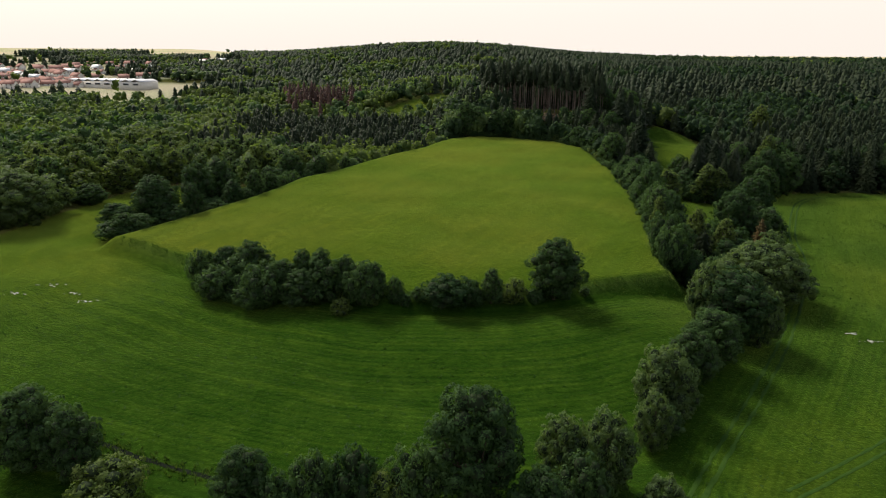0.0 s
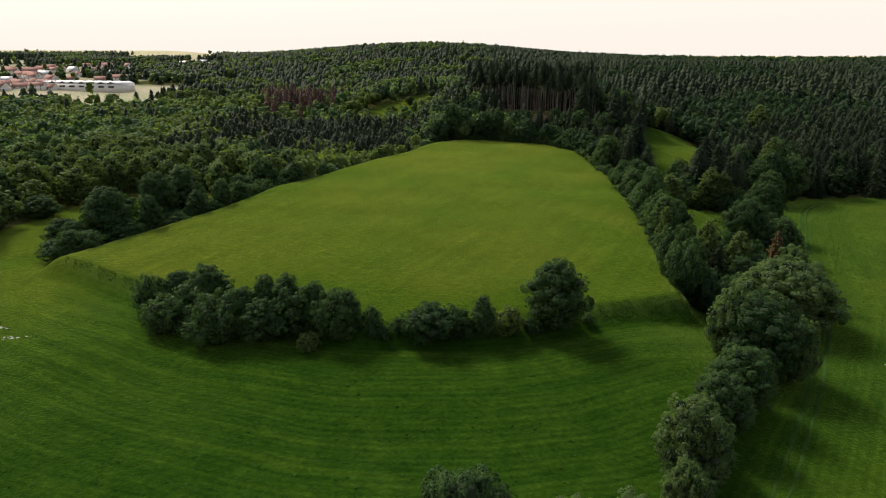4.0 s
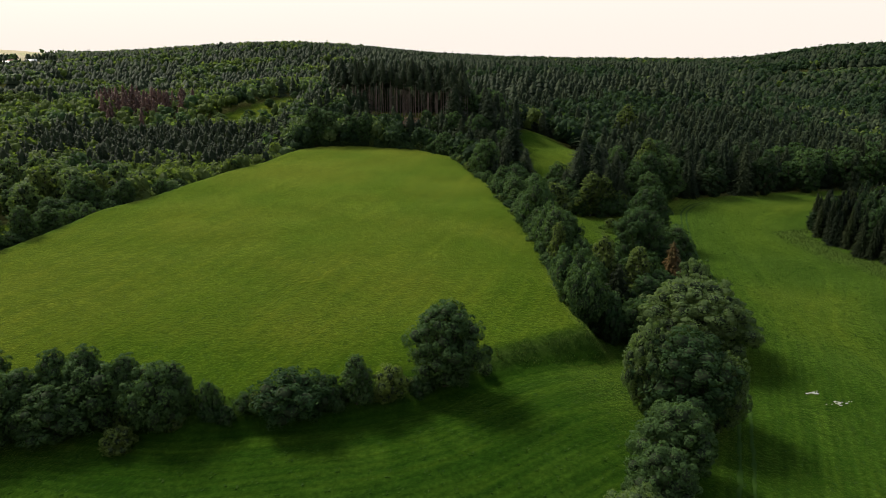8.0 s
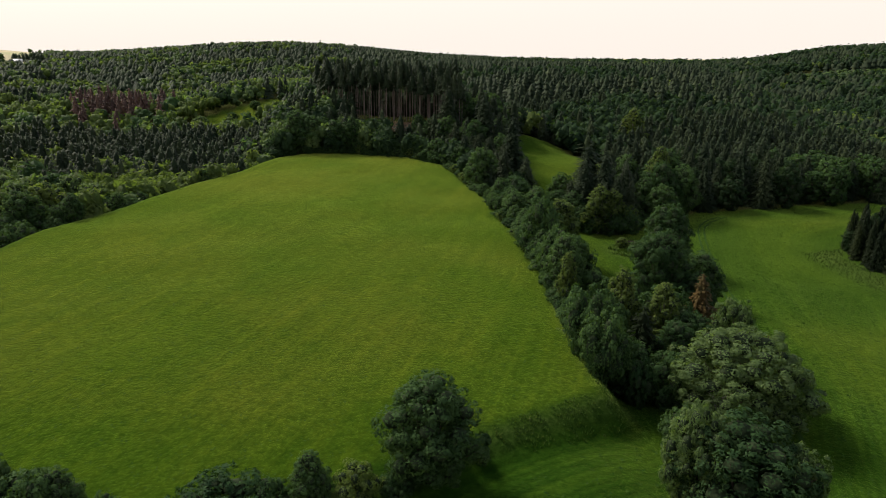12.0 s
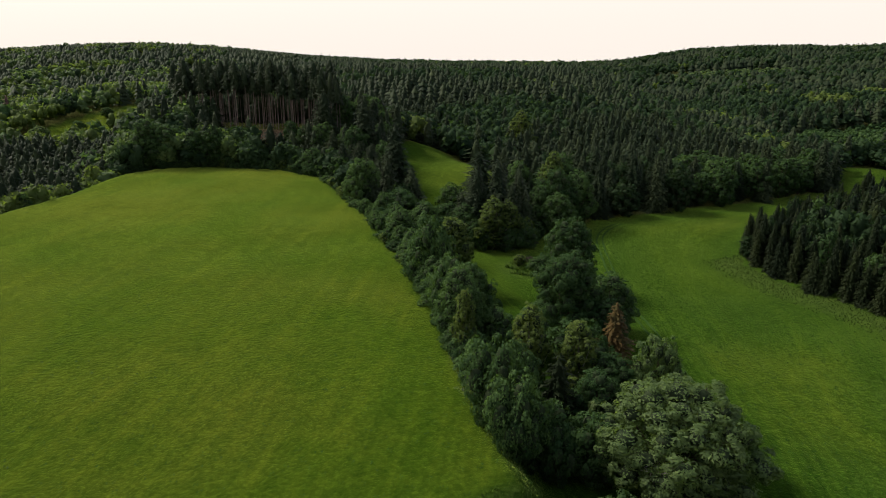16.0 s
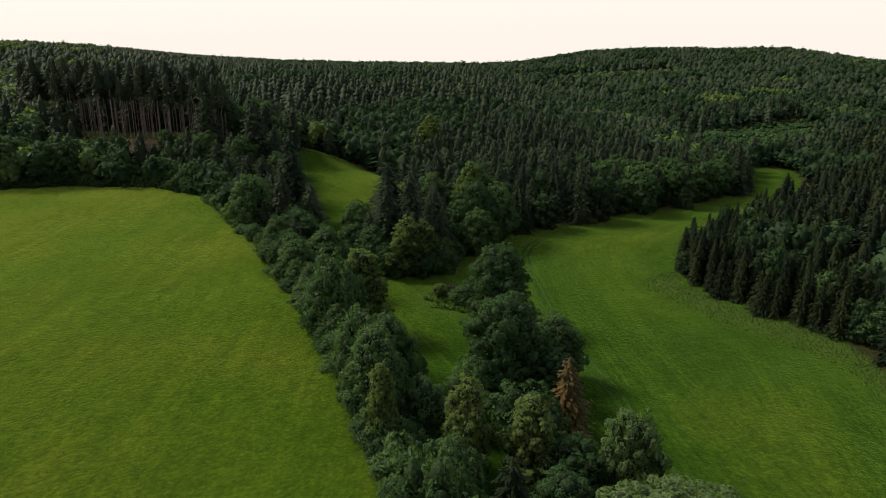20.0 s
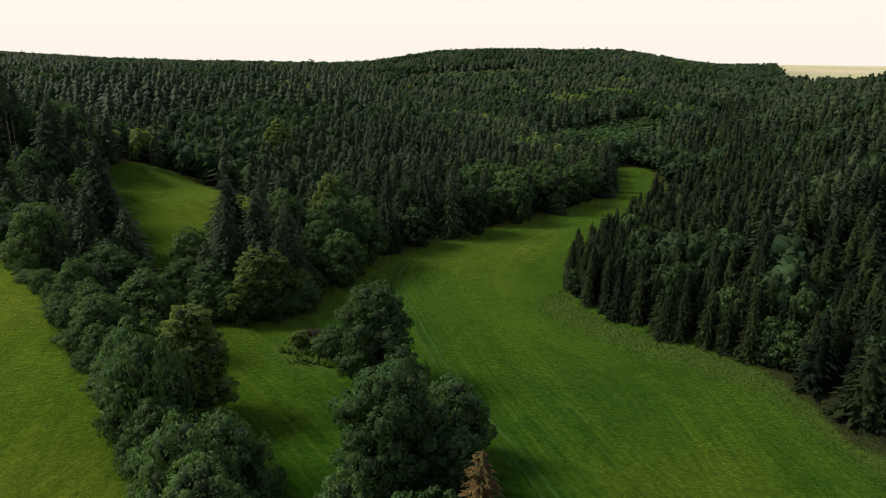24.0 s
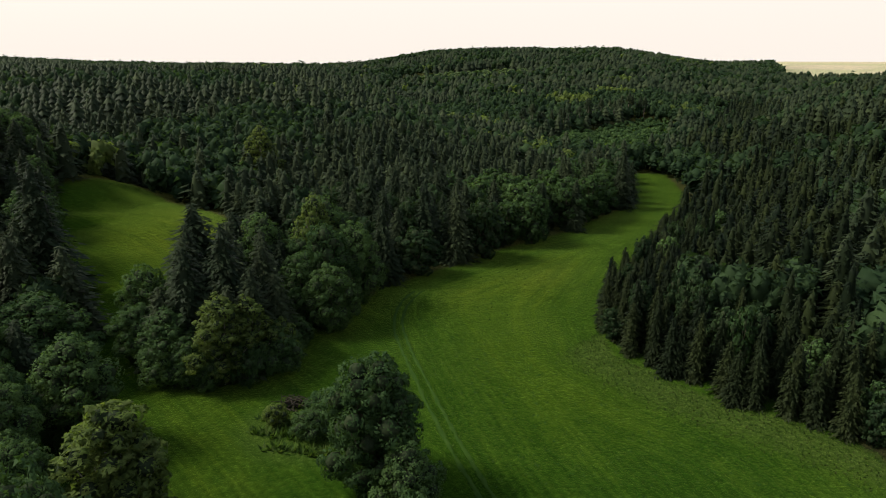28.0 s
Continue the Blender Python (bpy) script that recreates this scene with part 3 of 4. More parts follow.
SHAPES = {
    "oak": [broadleaf(s, 14, 11, 24000, 0.20, 40, 0.03, LEAF, None, 0.2, 0.14, 1.5, (0.20, 0.34)) for s in (1, 2, 3)],
    "tall": [broadleaf(s, 14, 9, 20000, 0.19, 36, 0.03, LEAF, None, 0.3, 0.34, 1.5, (0.22, 0.38)) for s in (4, 5, 6)],
    "willow": [broadleaf(s, 14, 16, 48000, 0.17, 60, 0.04, LEAF_PALE, None, 0.5, 0.12, 2.0, (0.14, 0.24), 8, 0.46, (0.62, 0.88)) for s in (7, 8)],
    "sallow": [broadleaf(s, 9, 9, 18000, 0.14, 40, 0.03, LEAF_PALE, None, 0.4, 0.15, 2.0, (0.17, 0.29), 8, 0.46, (0.58, 0.86)) for s in (9, 10)],
    "birch": [broadleaf(s, 16, 7, 16000, 0.15, 40, 0.05, LEAF_YELLOW, BARK_WHITE, 1.8, 0.6, 2.2, (0.16, 0.30), 8, 0.5) for s in (11, 12)],
    "shrub": [shrub(s, 5, 6, 6500, 0.16, LEAF, 16) for s in (13, 14, 15)],
    "pale_shrub": [shrub(s, 5, 5.5, 6000, 0.15, LEAF_YELLOW, 16) for s in (16, 17)],
    "spruce": [conifer(s, 20, 8.2, 36, 17, 8, NEEDLE, None, 0.02, 0.60, 0.62) for s in (20, 21, 22)],
    "young_spruce": [conifer(s, 12, 5.2, 26, 14, 7, NEEDLE_SHADED, None, 0.02, 0.52, 0.62) for s in (23, 24, 25)],
    "brown_spruce": [conifer(s, 14, 6.0, 26, 13, 9, NEEDLE_BROWN, None, 0.03, 0.65, 0.6) for s in (26,)],
    "pine": [pine(s, 25, 6.2, NEEDLE, BARK_PINE, q) for s, q in ((28, 0.60), (29, 0.68), (27, 0.72))],
    "wood_oak": [broadleaf(s, 14, 10, 3200, 0.48, 18, 0.05, LEAF, None, 0.1, 0.2, 1.5, (0.26, 0.42), 7) for s in (30, 31, 32)],
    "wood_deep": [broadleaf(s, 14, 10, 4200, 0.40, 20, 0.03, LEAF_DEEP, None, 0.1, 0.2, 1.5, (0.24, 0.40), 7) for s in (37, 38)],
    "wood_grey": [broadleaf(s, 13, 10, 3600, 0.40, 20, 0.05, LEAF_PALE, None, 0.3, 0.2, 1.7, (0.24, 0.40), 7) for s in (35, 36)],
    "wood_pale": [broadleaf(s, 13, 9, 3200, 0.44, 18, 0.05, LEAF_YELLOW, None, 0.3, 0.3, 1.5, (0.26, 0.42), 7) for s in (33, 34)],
}
LABELS = {
    "oak": ("broadleaf_tree", "full round dark green broadleaf tree on the grass", "tree"),
    "tall": ("broadleaf_tree", "tall narrow dark green broadleaf tree in the hedgerow", "tree"),
    "willow": ("willow_tree", "broad grey-green willow with drooping clumped crown", "willow"),
    "sallow": ("willow_tree", "rounded grey-green bushy willow on the meadow bank", "willow"),
    "birch": ("birch_tree", "yellow-green drooping birch with pale trunk", "birch"),
    "shrub": ("shrub", "dense dark green leafy shrub in the grass bank", "shrub"),
    "pale_shrub": ("shrub", "light green leafy shrub in rough grass", "shrub"),
    "spruce": ("spruce_tree", "tall dark green spruce with drooping arms", "spruce"),
    "young_spruce": ("spruce_tree", "young dense green plantation spruce, needles darkened for shade", "spruce"),
    "brown_spruce": ("spruce_tree", "dying rust-brown spruce among green trees", "spruce"),
    "pine": ("pine_tree", "tall pine with bare reddish trunk and high crown", "pine"),
    "wood_oak": ("broadleaf_tree", "dark green broadleaf tree at the wood's edge", "tree"),
    "wood_deep": ("broadleaf_tree", "deep green broadleaf tree among dark spruces", "tree"),
    "wood_grey": ("willow_tree", "grey-green tree in the valley wood, leaf paled as if sunlit", "willow"),
    "wood_pale": ("broadleaf_tree", "yellow-green broadleaf tree in the wood, lightened as if sunlit", "tree"),
}
dice = random.Random(5)


def plant(kind, u, v, tall, wide, group="", turn=None, clear=0.36):
    """A tree at a place of the plan; tall and wide in plan units."""
    shapes = SHAPES[kind]
    # keep the crowns off the mown field
    for _ in range(40):
        d = float(inside(FIELD, u, v))
        if v < 83 or d <= -clear * wide:
            break
        gx, gy = float(inside(FIELD, u + 0.2, v)) - d, float(inside(FIELD, u, v + 0.2)) - d
        l = math.hypot(gx, gy) or 1
        u, v = u - 0.25 * gx / l, v - 0.25 * gy / l
    crown, trunk, H, W = shapes[dice.randrange(len(shapes))]
    if kind == "spruce":
        wide = max(wide * 1.25, tall * 0.50)
    elif kind in ("oak", "tall", "shrub", "pale_shrub"):
        wide = max(wide, tall * (0.62 if kind == "tall" else 0.75))
    name, label, category = LABELS[kind]
    base = new(name)
    z = float(height(u, v)) * K
    base.empty_display_size = 0.5
    base.matrix_world = Matrix.LocRotScale((u * K, v * K, z - 0.1), Euler((0, 0, dice.uniform(0, 6.28) if turn is None else turn)), (wide * K / W, wide * K / W, tall * K / H))
    for nm, me in (("trunk", trunk), ("crown", crown)):
        o = new(nm, me)
        o.parent = base
    return tagged(base, label, category, group)


def plant_all(rows, group):
    for kind, u, v, tall, wide in rows:
        plant(kind, u, v, tall, wide, group)

def along(line, step, spread_by, seed):
    """Places along a line of the plan, scattered to both sides."""
    rng = random.Random(seed)
    for (a, b), (c, d) in zip(line, line[1:]):
        n = max(1, int(math.hypot(c - a, d - b) / step))
        for i in range(n):
            s = (i + rng.random()) / n
            yield a + (c - a) * s + rng.uniform(-1, 1) * spread_by, b + (d - b) * s + rng.uniform(-1, 1) * spread_by, rng


# ---- hedgerow, bank and waterside trees ----
plant_all([
    ("willow", 42.4, 80.8, 8.4, 13.6),
    ("sallow", 47.4, 89.6, 8, 5.2),
    ("brown_spruce", 50.0, 99.7, 7.8, 5.0),
    ("oak", 49.1, 108.0, 10.5, 8.3),
    ("tall", 55.4, 108.0, 7.5, 5.8),
    ("oak", 58.5, 122.4, 10.8, 6.8),
    ("birch", 38.3, 97.0, 10, 4.7),
    ("birch", 41.8, 94.0, 9, 5.1),
    ("young_spruce", 36.8, 89.2, 8.5, 4.8),
    ("pale_shrub", 34.4, 89.9, 4, 2.9),
    ("shrub", 34.0, 84.4, 4.5, 3.4),
    ("tall", 34.8, 92.7, 8, 3.4),
    ("shrub", 27.6, 85.0, 6, 3.7),
    ("tall", 37.0, 101.4, 8, 4.8),
    ("shrub", 28.1, 88.9, 7, 3.6),
    ("tall", 32.8, 103.7, 8, 4.2),
    ("oak", 37.6, 110.2, 9, 5.4),
    ("birch", 29.7, 100.1, 8, 2.9),
    ("birch", 42.4, 127.6, 11, 8.4),
    ("shrub", 31.8, 108.9, 7, 4.2),
    ("oak", 43.8, 157.3, 8.6, 10.8),
    ("tall", 43.9, 143.1, 9.5, 7.0),
    ("shrub", 33.6, 119.6, 8, 4.5),
    ("spruce", 41.5, 149.5, 10, 4.6),
    ("spruce", 49.0, 175.5, 17, 7.8),
    ("tall", 44.4, 191.7, 12, 8.0),
    ("oak", 34.9, 162.1, 10, 6.3),
    ("spruce", 48.7, 164.2, 11, 6.2),
    ("spruce", 40.4, 206.0, 17, 9.1),
    ("spruce", 47.2, 194.1, 19, 9.3),
    ("shrub", 35.4, 99.7, 5, 4.2),
    ("shrub", 34.1, 93.4, 5, 4.2),
    ("shrub", 26.2, 84.9, 5, 2.9),
], "trees between the field and the brook")
plant_all([
    ("oak", 31.5, 197.4, 7, 6.4),
    ("oak", 14.2, 203.8, 8.5, 6.4),
    ("tall", 9.7, 201.6, 8, 7.7),
    ("oak", 3.5, 200.2, 9, 9.2),
    ("tall", 0.7, 206.2, 11, 7.4),
    ("spruce", 63.8, 166.1, 13, 8.3),
    ("spruce", 69.0, 166.5, 11, 7.3),
    ("birch", 60.5, 146.2, 8.5, 6.2),
    ("tall", 54.4, 151.0, 7, 6.3),
    ("tall", 71.2, 163.0, 11, 7.2),
    ("pale_shrub", 64.0, 145.8, 5, 3.9),
    ("oak", 55.3, 160.4, 8, 6.3),
    ("tall", 79.9, 162.0, 12.5, 9.0),
    ("oak", 79.7, 155.8, 10.5, 8.2),
    ("tall", 74.5, 159.0, 9, 6.6),
    ("birch", 74.9, 152.0, 6, 5.3),
    ("oak", 33.8, 189.9, 7.5, 7.1),
    ("birch", 99.4, 216.9, 14, 8.8),
], "trees round the inner meadow")
plant_all([
    ("oak", 12.0, 73.1, 8, 7.6),
    ("oak", 32.4, 66.6, 8.6, 9.4),
    ("sallow", 30.2, 68.4, 8.6, 5.2),
    ("sallow", 35.8, 65.6, 7.4, 5.0),
    ("oak", 27.6, 59.0, 6.4, 6.4),
    ("oak", 23.6, 54.6, 6.4, 5.6),
    ("sallow", 19.7, 49.9, 7, 6.2),
    ("sallow", 17.0, 43.8, 5.5, 3.7),
    ("shrub", 34.3, 86.6, 5, 5.5),
    ("oak", 1.1, 36.1, 10, 8.0),
    ("sallow", 8.1, 38.2, 6.5, 4.4),
    ("sallow", 11.5, 37.9, 7, 5.3),
    ("shrub", -3.6, 34.5, 5, 3.4),
    ("shrub", -8.2, 34.4, 5, 4.2),
    ("shrub", -10.9, 33.4, 5, 2.9),
    ("oak", -16.0, 33.2, 5.5, 4.7),
    ("oak", -33.8, 36.1, 7, 6.0),
    ("oak", -29.8, 35.3, 6, 4.3),
    ("pale_shrub", -25.9, 32.8, 3.5, 5.7),
    ("sallow", 15.1, 34.1, 4, 3.7),
    ("oak", 5.7, 32.3, 6, 4.4),
    ("shrub", 9.2, 35.1, 5, 4.2),
    ("shrub", -13.1, 32.0, 4, 2.4),
    ("pale_shrub", -5.6, 33.5, 4, 3.3),
], "trees along the brook")
plant_all([
    ("oak", -63.6, 107.0, 4.5, 6.2),
    ("shrub", -59.5, 99.6, 3.2, 7.3),
    ("tall", -57.1, 108.3, 9.3, 8.2),
    ("tall", -56.8, 107.0, 8.5, 7.1),
    ("shrub", -60.6, 120.3, 5, 5.7),
    ("willow", -81.6, 107.2, 10, 14.4),
    ("oak", -86.5, 126.5, 5, 6.6),
    ("oak", -78.7, 124.4, 4.6, 7.1),
    ("tall", -51.4, 126.0, 10, 8.7),
    ("oak", -52.9, 119.1, 10, 7.2),
    ("shrub", -51.1, 125.0, 5.5, 7.6),
    ("tall", -45.0, 140.7, 6.3, 5.8),
    ("tall", -43.5, 143.2, 5.5, 5.9),
    ("oak", -41.9, 147.2, 9, 7.4),
    ("tall", -36.9, 155.2, 7, 7.8),
    ("shrub", -31.2, 169.5, 3, 10.0),
    ("spruce", -20.0, 211.8, 7, 8.5),
    ("oak", -13.0, 205.6, 6.5, 11.9),
    ("oak", -15.9, 195.2, 7, 10.4),
    ("shrub", -8.6, 70.7, 3, 1.6),
    ("shrub", -2.0, 70.1, 3.6, 6.4),
    ("tall", 3.7, 70.8, 4.5, 2.7),
    ("shrub", 1.0, 70.5, 3, 3.2),
    ("pale_shrub", 6.8, 71.3, 3, 3.3),
    ("pale_shrub", -15.2, 68.2, 2, 2.6),
], "trees along the field's western edge")
for a, b, k, tall, wide in [(-58, 99, "oak", 4.6, 5), (-54.5, 99.5, "shrub", 3.2, 5), (-60, 103, "oak", 5, 5), (-84, 104, "willow", 9, 11), (-82, 116, "sallow", 5, 5.5)]:
    plant(k, a, b, tall, wide, "trees along the field's western edge")
plant_all([
    ("shrub", -36.0, 77.0, 5, 4.3),
    ("oak", -32.7, 77.3, 5.5, 5.0),
    ("oak", -28.6, 76.2, 6, 5.7),
    ("shrub", -29.8, 74.6, 5, 6.8),
    ("oak", -23.5, 72.5, 5.5, 5.1),
    ("tall", -20.9, 73.1, 6, 3.3),
    ("tall", -18.5, 72.9, 6, 3.3),
    ("oak", -20.8, 70.6, 5, 5.8),
    ("tall", -15.2, 72.0, 5.5, 3.3),
    ("shrub", -12.8, 70.6, 5, 5.0),
    ("tall", -11.3, 71.0, 5, 3.2),
    ("shrub", -25.3, 71.1, 5, 5.8),
    ("shrub", -17.8, 71.8, 5, 5.8),
    ("shrub", -26.6, 70.1, 3.5, 5.0),
    ("shrub", -32.6, 72.7, 4, 5.2),
], "thicket on the field bank")


for a, b, g in along([(-37, 79.5), (-24, 73), (-14, 70.8), (-6, 70.4), (4, 70.9), (9, 72), (16, 75)], 1.25, 0.55, 18):
    plant("shrub" if g.random() < 0.7 else "pale_shrub", a, b, g.uniform(0.7, 1.9), g.uniform(1.2, 2.4), "low bushes on the field bank")


def tag_dead(u, v, tall, seed):
    me, H = bare_tree(seed, 9.0)
    o = new("bare_deadwood", me)
    o.matrix_world = Matrix.LocRotScale((u * K, v * K, float(height(u, v)) * K - 0.1), Euler((0, 0, seed)), (tall * K / H,) * 3)
    tagged(o, "bleached bare deadwood among green hedgerow trees", "dead tree")


tag_dead(-37, 153, 7.5, 3)
tag_dead(39.5, 151, 5.5, 4)
# Added in place of the big willow's bare lower branches, not a tree.
tag_dead(38.5, 78.6, 4.5, 6)


for a, b, g in along([(32, 88), (33, 97), (36, 113), (37.5, 132), (38.8, 150), (40, 166)], 2.4, 1.5, 11):
    k = g.choice(["shrub", "tall", "oak", "shrub", "tall"])
    plant(k, a, b, g.uniform(3.5, 5) if k == "shrub" else g.uniform(5, 8), g.uniform(3.5, 5.5), "undergrowth of the eastern hedge")
for a, b, g in along([(30.6, 88), (31.8, 97), (34.7, 113), (36.2, 132), (36.7, 151), (36.8, 165), (35.8, 184), (28.5, 196), (16, 202.5), (2, 204)], 1.3, 0.5, 16):
    plant("shrub" if g.random() < 0.85 else "pale_shrub", a, b, g.uniform(1.0, 2.6), g.uniform(2.0, 3.6), "low bushes at the foot of the hedge", None, 0.02)
for a, b, g in along([(-54, 104), (-46.5, 121), (-40.5, 139), (-31, 155), (-22.5, 172), (-15.5, 184), (-6.5, 203)], 2.2, 1.2, 12):
    k = g.choice(["shrub", "shrub", "oak", "tall"])
    plant(k, a, b, (g.uniform(2.5, 4) if k == "shrub" else g.uniform(4.5, 7)) * (0.7 if b > 182 else 1.0), g.uniform(3.5, 5.5), "hedge along the field's western edge")
for a, b, g in along([(-60, 158), (-50, 160), (-42, 168), (-36, 180), (-30, 192)], 2.6, 2.4, 14):
    k = g.choice(["wood_oak", "wood_oak", "wood_pale", "spruce"])
    plant(k, a, b, g.uniform(5, 8), g.uniform(5, 7) if k != "spruce" else 3.8, "trees behind the western hedge")
for a, b, g in along([(-7, 204.5), (2, 207), (16, 206), (31, 201), (39, 188), (40, 170)], 2.0, 1.2, 13):
    k = g.choice(["shrub", "oak", "tall", "oak"])
    plant(k, a, b, (g.uniform(3, 4.5) if k == "shrub" else g.uniform(6.5, 9.5)) * (0.45 if 12 < a < 34 else 0.9), g.uniform(4.5, 7), "trees along the field's far edge")
for a, b, g in along([(33, 209), (41, 198), (45.5, 186), (46, 172)], 1.7, 1.3, 15):
    k = g.choice(["spruce", "tall", "oak", "spruce", "spruce"])
    plant(k, a, b, g.uniform(8, 11.5) if "spruce" in k else g.uniform(6, 8.5), g.uniform(4.5, 6), "trees behind the field corner")
for a, b, k, tall, wide in [(58, 155, "spruce", 13, 5.5), (61, 152, "spruce", 15, 6.5), (56.5, 151, "spruce", 13.5, 6), (63.5, 156, "spruce", 14, 6), (60, 159, "spruce", 13, 5.5), (62, 148, "spruce", 11, 5.5), (66, 153, "spruce", 12, 5.5), (54.5, 153, "spruce", 9, 5), (57.5, 145.8, "birch", 9.5, 7.0),
                            (65, 148.5, "spruce", 9.5, 5), (59, 147, "spruce", 10, 5),
                            (55, 148, "oak", 5, 5), (63, 145, "shrub", 4, 5), (68, 157, "spruce", 12, 5.5), (53, 156, "oak", 6, 6)]:
    plant(k, a, b, tall, wide, "clump in the inner meadow")
for a, b, g in along([(52.5, 152), (55, 147), (58, 144.5), (63, 144.5), (67, 149), (68.5, 156)], 1.8, 0.7, 19):
    plant(g.choice(["oak", "shrub", "shrub", "tall"]), a, b, g.uniform(2.5, 5), g.uniform(3, 4.6), "undergrowth of the meadow clump")
for a, b, k, tall, wide in [(75, 154, "tall", 12, 6.5), (77, 160, "birch", 14, 7), (73, 150, "oak", 8, 7), (71, 154, "oak", 9, 7), (81, 158, "oak", 8, 7), (77, 154, "shrub", 5, 5), (72, 160, "spruce", 9, 4.5)]:
    plant(k, a, b, tall, wide, "clump by the meadow track")
for a, b, k, tall, wide in [(50.5, 112, "shrub", 4, 5), (52, 104, "tall", 6, 5), (56, 115, "shrub", 4, 5), (58, 118, "tall", 6, 5), (46, 100, "shrub", 5, 6), (44, 92, "oak", 6, 6), (37, 84, "shrub", 5, 5),
                            (40, 88, "tall", 7, 5), (43, 105, "shrub", 5, 5), (34, 76, "shrub", 4, 4)]:
    plant(k, a, b, tall, wide, "undergrowth along the brook")

for a, b, k, tall, wide in [(-27, 309, "oak", 4.5, 5.5), (-20, 333, "oak", 4, 5), (-38, 301, "sallow", 5, 7), (-9, 352, "oak", 4, 5)]:
    plant(k, a, b, tall, wide, "bushes on the valley glade")


for a, b, g in along([(16.5, 43.5), (19, 47), (22.5, 53), (26.5, 59), (30.5, 66), (35, 72), (39, 78)], 2.2, 0.8, 17):
    k = g.choice(["shrub", "shrub", "oak", "sallow"])
    plant(k, a, b, g.uniform(2, 3.2) if k == "shrub" else g.uniform(3, 4.6), g.uniform(3, 4.5), "undergrowth between the brookside willows")


# ---- woods ----
def spread(seed, box, step, test):
    """Jittered places of the plan inside box where test says so."""
    rng = np.random.default_rng(seed)
    u, v = np.meshgrid(np.arange(box[0], box[1], step), np.arange(box[2], box[3], step))
    u, v = u.ravel() + rng.uniform(-0.42, 0.42, u.size) * step, v.ravel() + rng.uniform(-0.42, 0.42, v.size) * step
    keep = test(u, v)
    return u[keep], v[keep]


near_block = lambda u, v: (inside(BLOCK, u, v) > 0.5) & (inside(BLOCK, u, v) < 10) & (u < 140) & (v > 60)
for a, b in zip(*spread(1, (78, 150, 50, 150), 2.05, near_block)):
    e = float(inside(BLOCK, a, b))
    if dice.random() < 0.24:
        plant(dice.choice(["wood_deep", "wood_deep", "wood_deep", "wood_oak"]), a, b, dice.uniform(2.5, 5) if e < 2.5 else dice.uniform(5, 8), dice.uniform(2.6, 3.8), "plantation edge trees")
    else:
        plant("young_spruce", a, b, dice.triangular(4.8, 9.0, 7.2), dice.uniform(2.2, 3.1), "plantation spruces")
north_edge = lambda u, v: (inside(EAST, u, v) < -1.0) & (v > 158) & (v < 182) & (u > 84) & (u < 168) & (inside(INNER, u, v) < -3)
for a, b in zip(*spread(2, (84, 168, 158, 184), 4.6, north_edge)):
    k = "spruce" if dice.random() < (0.62 if a < 116 else 0.2) else "wood_oak" if a > 116 else "wood_deep"
    plant(k, a, b, dice.uniform(9, 14) if k == "spruce" else dice.uniform(7, 10), dice.uniform(3.6, 4.6) if k == "spruce" else dice.uniform(6, 7.5), "trees at the northern wood's edge")
stand = lambda u, v: (u > 6) & (u < 46) & (v > 226 - 0.5 * (u - 14)) & (v < 246 - 0.5 * (u - 14))
for a, b in zip(*spread(3, (5, 48, 205, 254), 2.7, stand)):
    plant("pine", a, b, dice.uniform(13, 18), dice.uniform(3.0, 4.8), "pines on the rise behind the field")
side = lambda u, v: (inside(FIELD, u, v) < -3) & (inside(INNER, u, v) < -3) & (u > 38) & (u < 62) & (v > 160) & (v < 232) & ~stand(u, v) & (np.hypot(u - 27, (v - 214 + 0.45 * (u - 27)) * 1.6) > 14)
for a, b in zip(*spread(4, (38, 62, 160, 232), 5.0, side)):
    k = dice.choice(["spruce", "spruce", "oak", "tall", "spruce"])
    plant(k, a, b, dice.uniform(9, 13) if "spruce" in k else dice.uniform(7, 10), dice.uniform(5, 6.8), "mixed trees by the field corner")
west_edge = lambda u, v: wooded(u, v) & (inside(FIELD, u, v) < -4) & (u < -8) & (np.hypot(u + 80, (v - 140)) < 50)
for a, b in zip(*spread(5, (-135, -5, 100, 205), 6.4, west_edge)):
    k = dice.choice(["wood_oak", "wood_grey", "wood_grey", "wood_grey", "wood_pale", "wood_pale"])
    plant(k, a, b, dice.uniform(7, 10), dice.uniform(6, 8) if k != "spruce" else dice.uniform(3.4, 4.4), "trees at the western wood's edge")


def ragged_cone(rng, tiers, arms):
    V, F = [], []
    for i in range(tiers):
        s = i / tiers
        top, low, r = min(1.0, (i + 1.75) / tiers), s + 0.03, 0.5 * (1 - s) ** 0.62
        a0 = rng.uniform(0, 6.28)
        n = len(V)
        V.append((rng.normal() * 0.015, rng.normal() * 0.015, top))
        for j in range(arms * 2):
            q = r * (rng.uniform(0.9, 1.15) if j % 2 == 0 else rng.uniform(0.45, 0.65))
            V.append((q * math.cos(a0 + math.pi * j / arms), q * math.sin(a0 + math.pi * j / arms), low + (0.0 if j % 2 == 0 else 0.05) + rng.normal() * 0.012))
        F += [(n, n + 1 + j, n + 1 + (j + 1) % (arms * 2)) for j in range(arms * 2)]
    return np.array(V), np.array(F)


def ragged_ball(rng, lobes, rings, seg, sprays, size):
    """A leafy crown of uneven, broken lumps with loose sprays round them."""
    Vs, Fs, off = [], [], 0
    for k in range(lobes):
        a = k * 2.4 + rng.uniform(-0.5, 0.5)
        f = 0.0 if k == 0 else rng.uniform(0.18, 0.30)
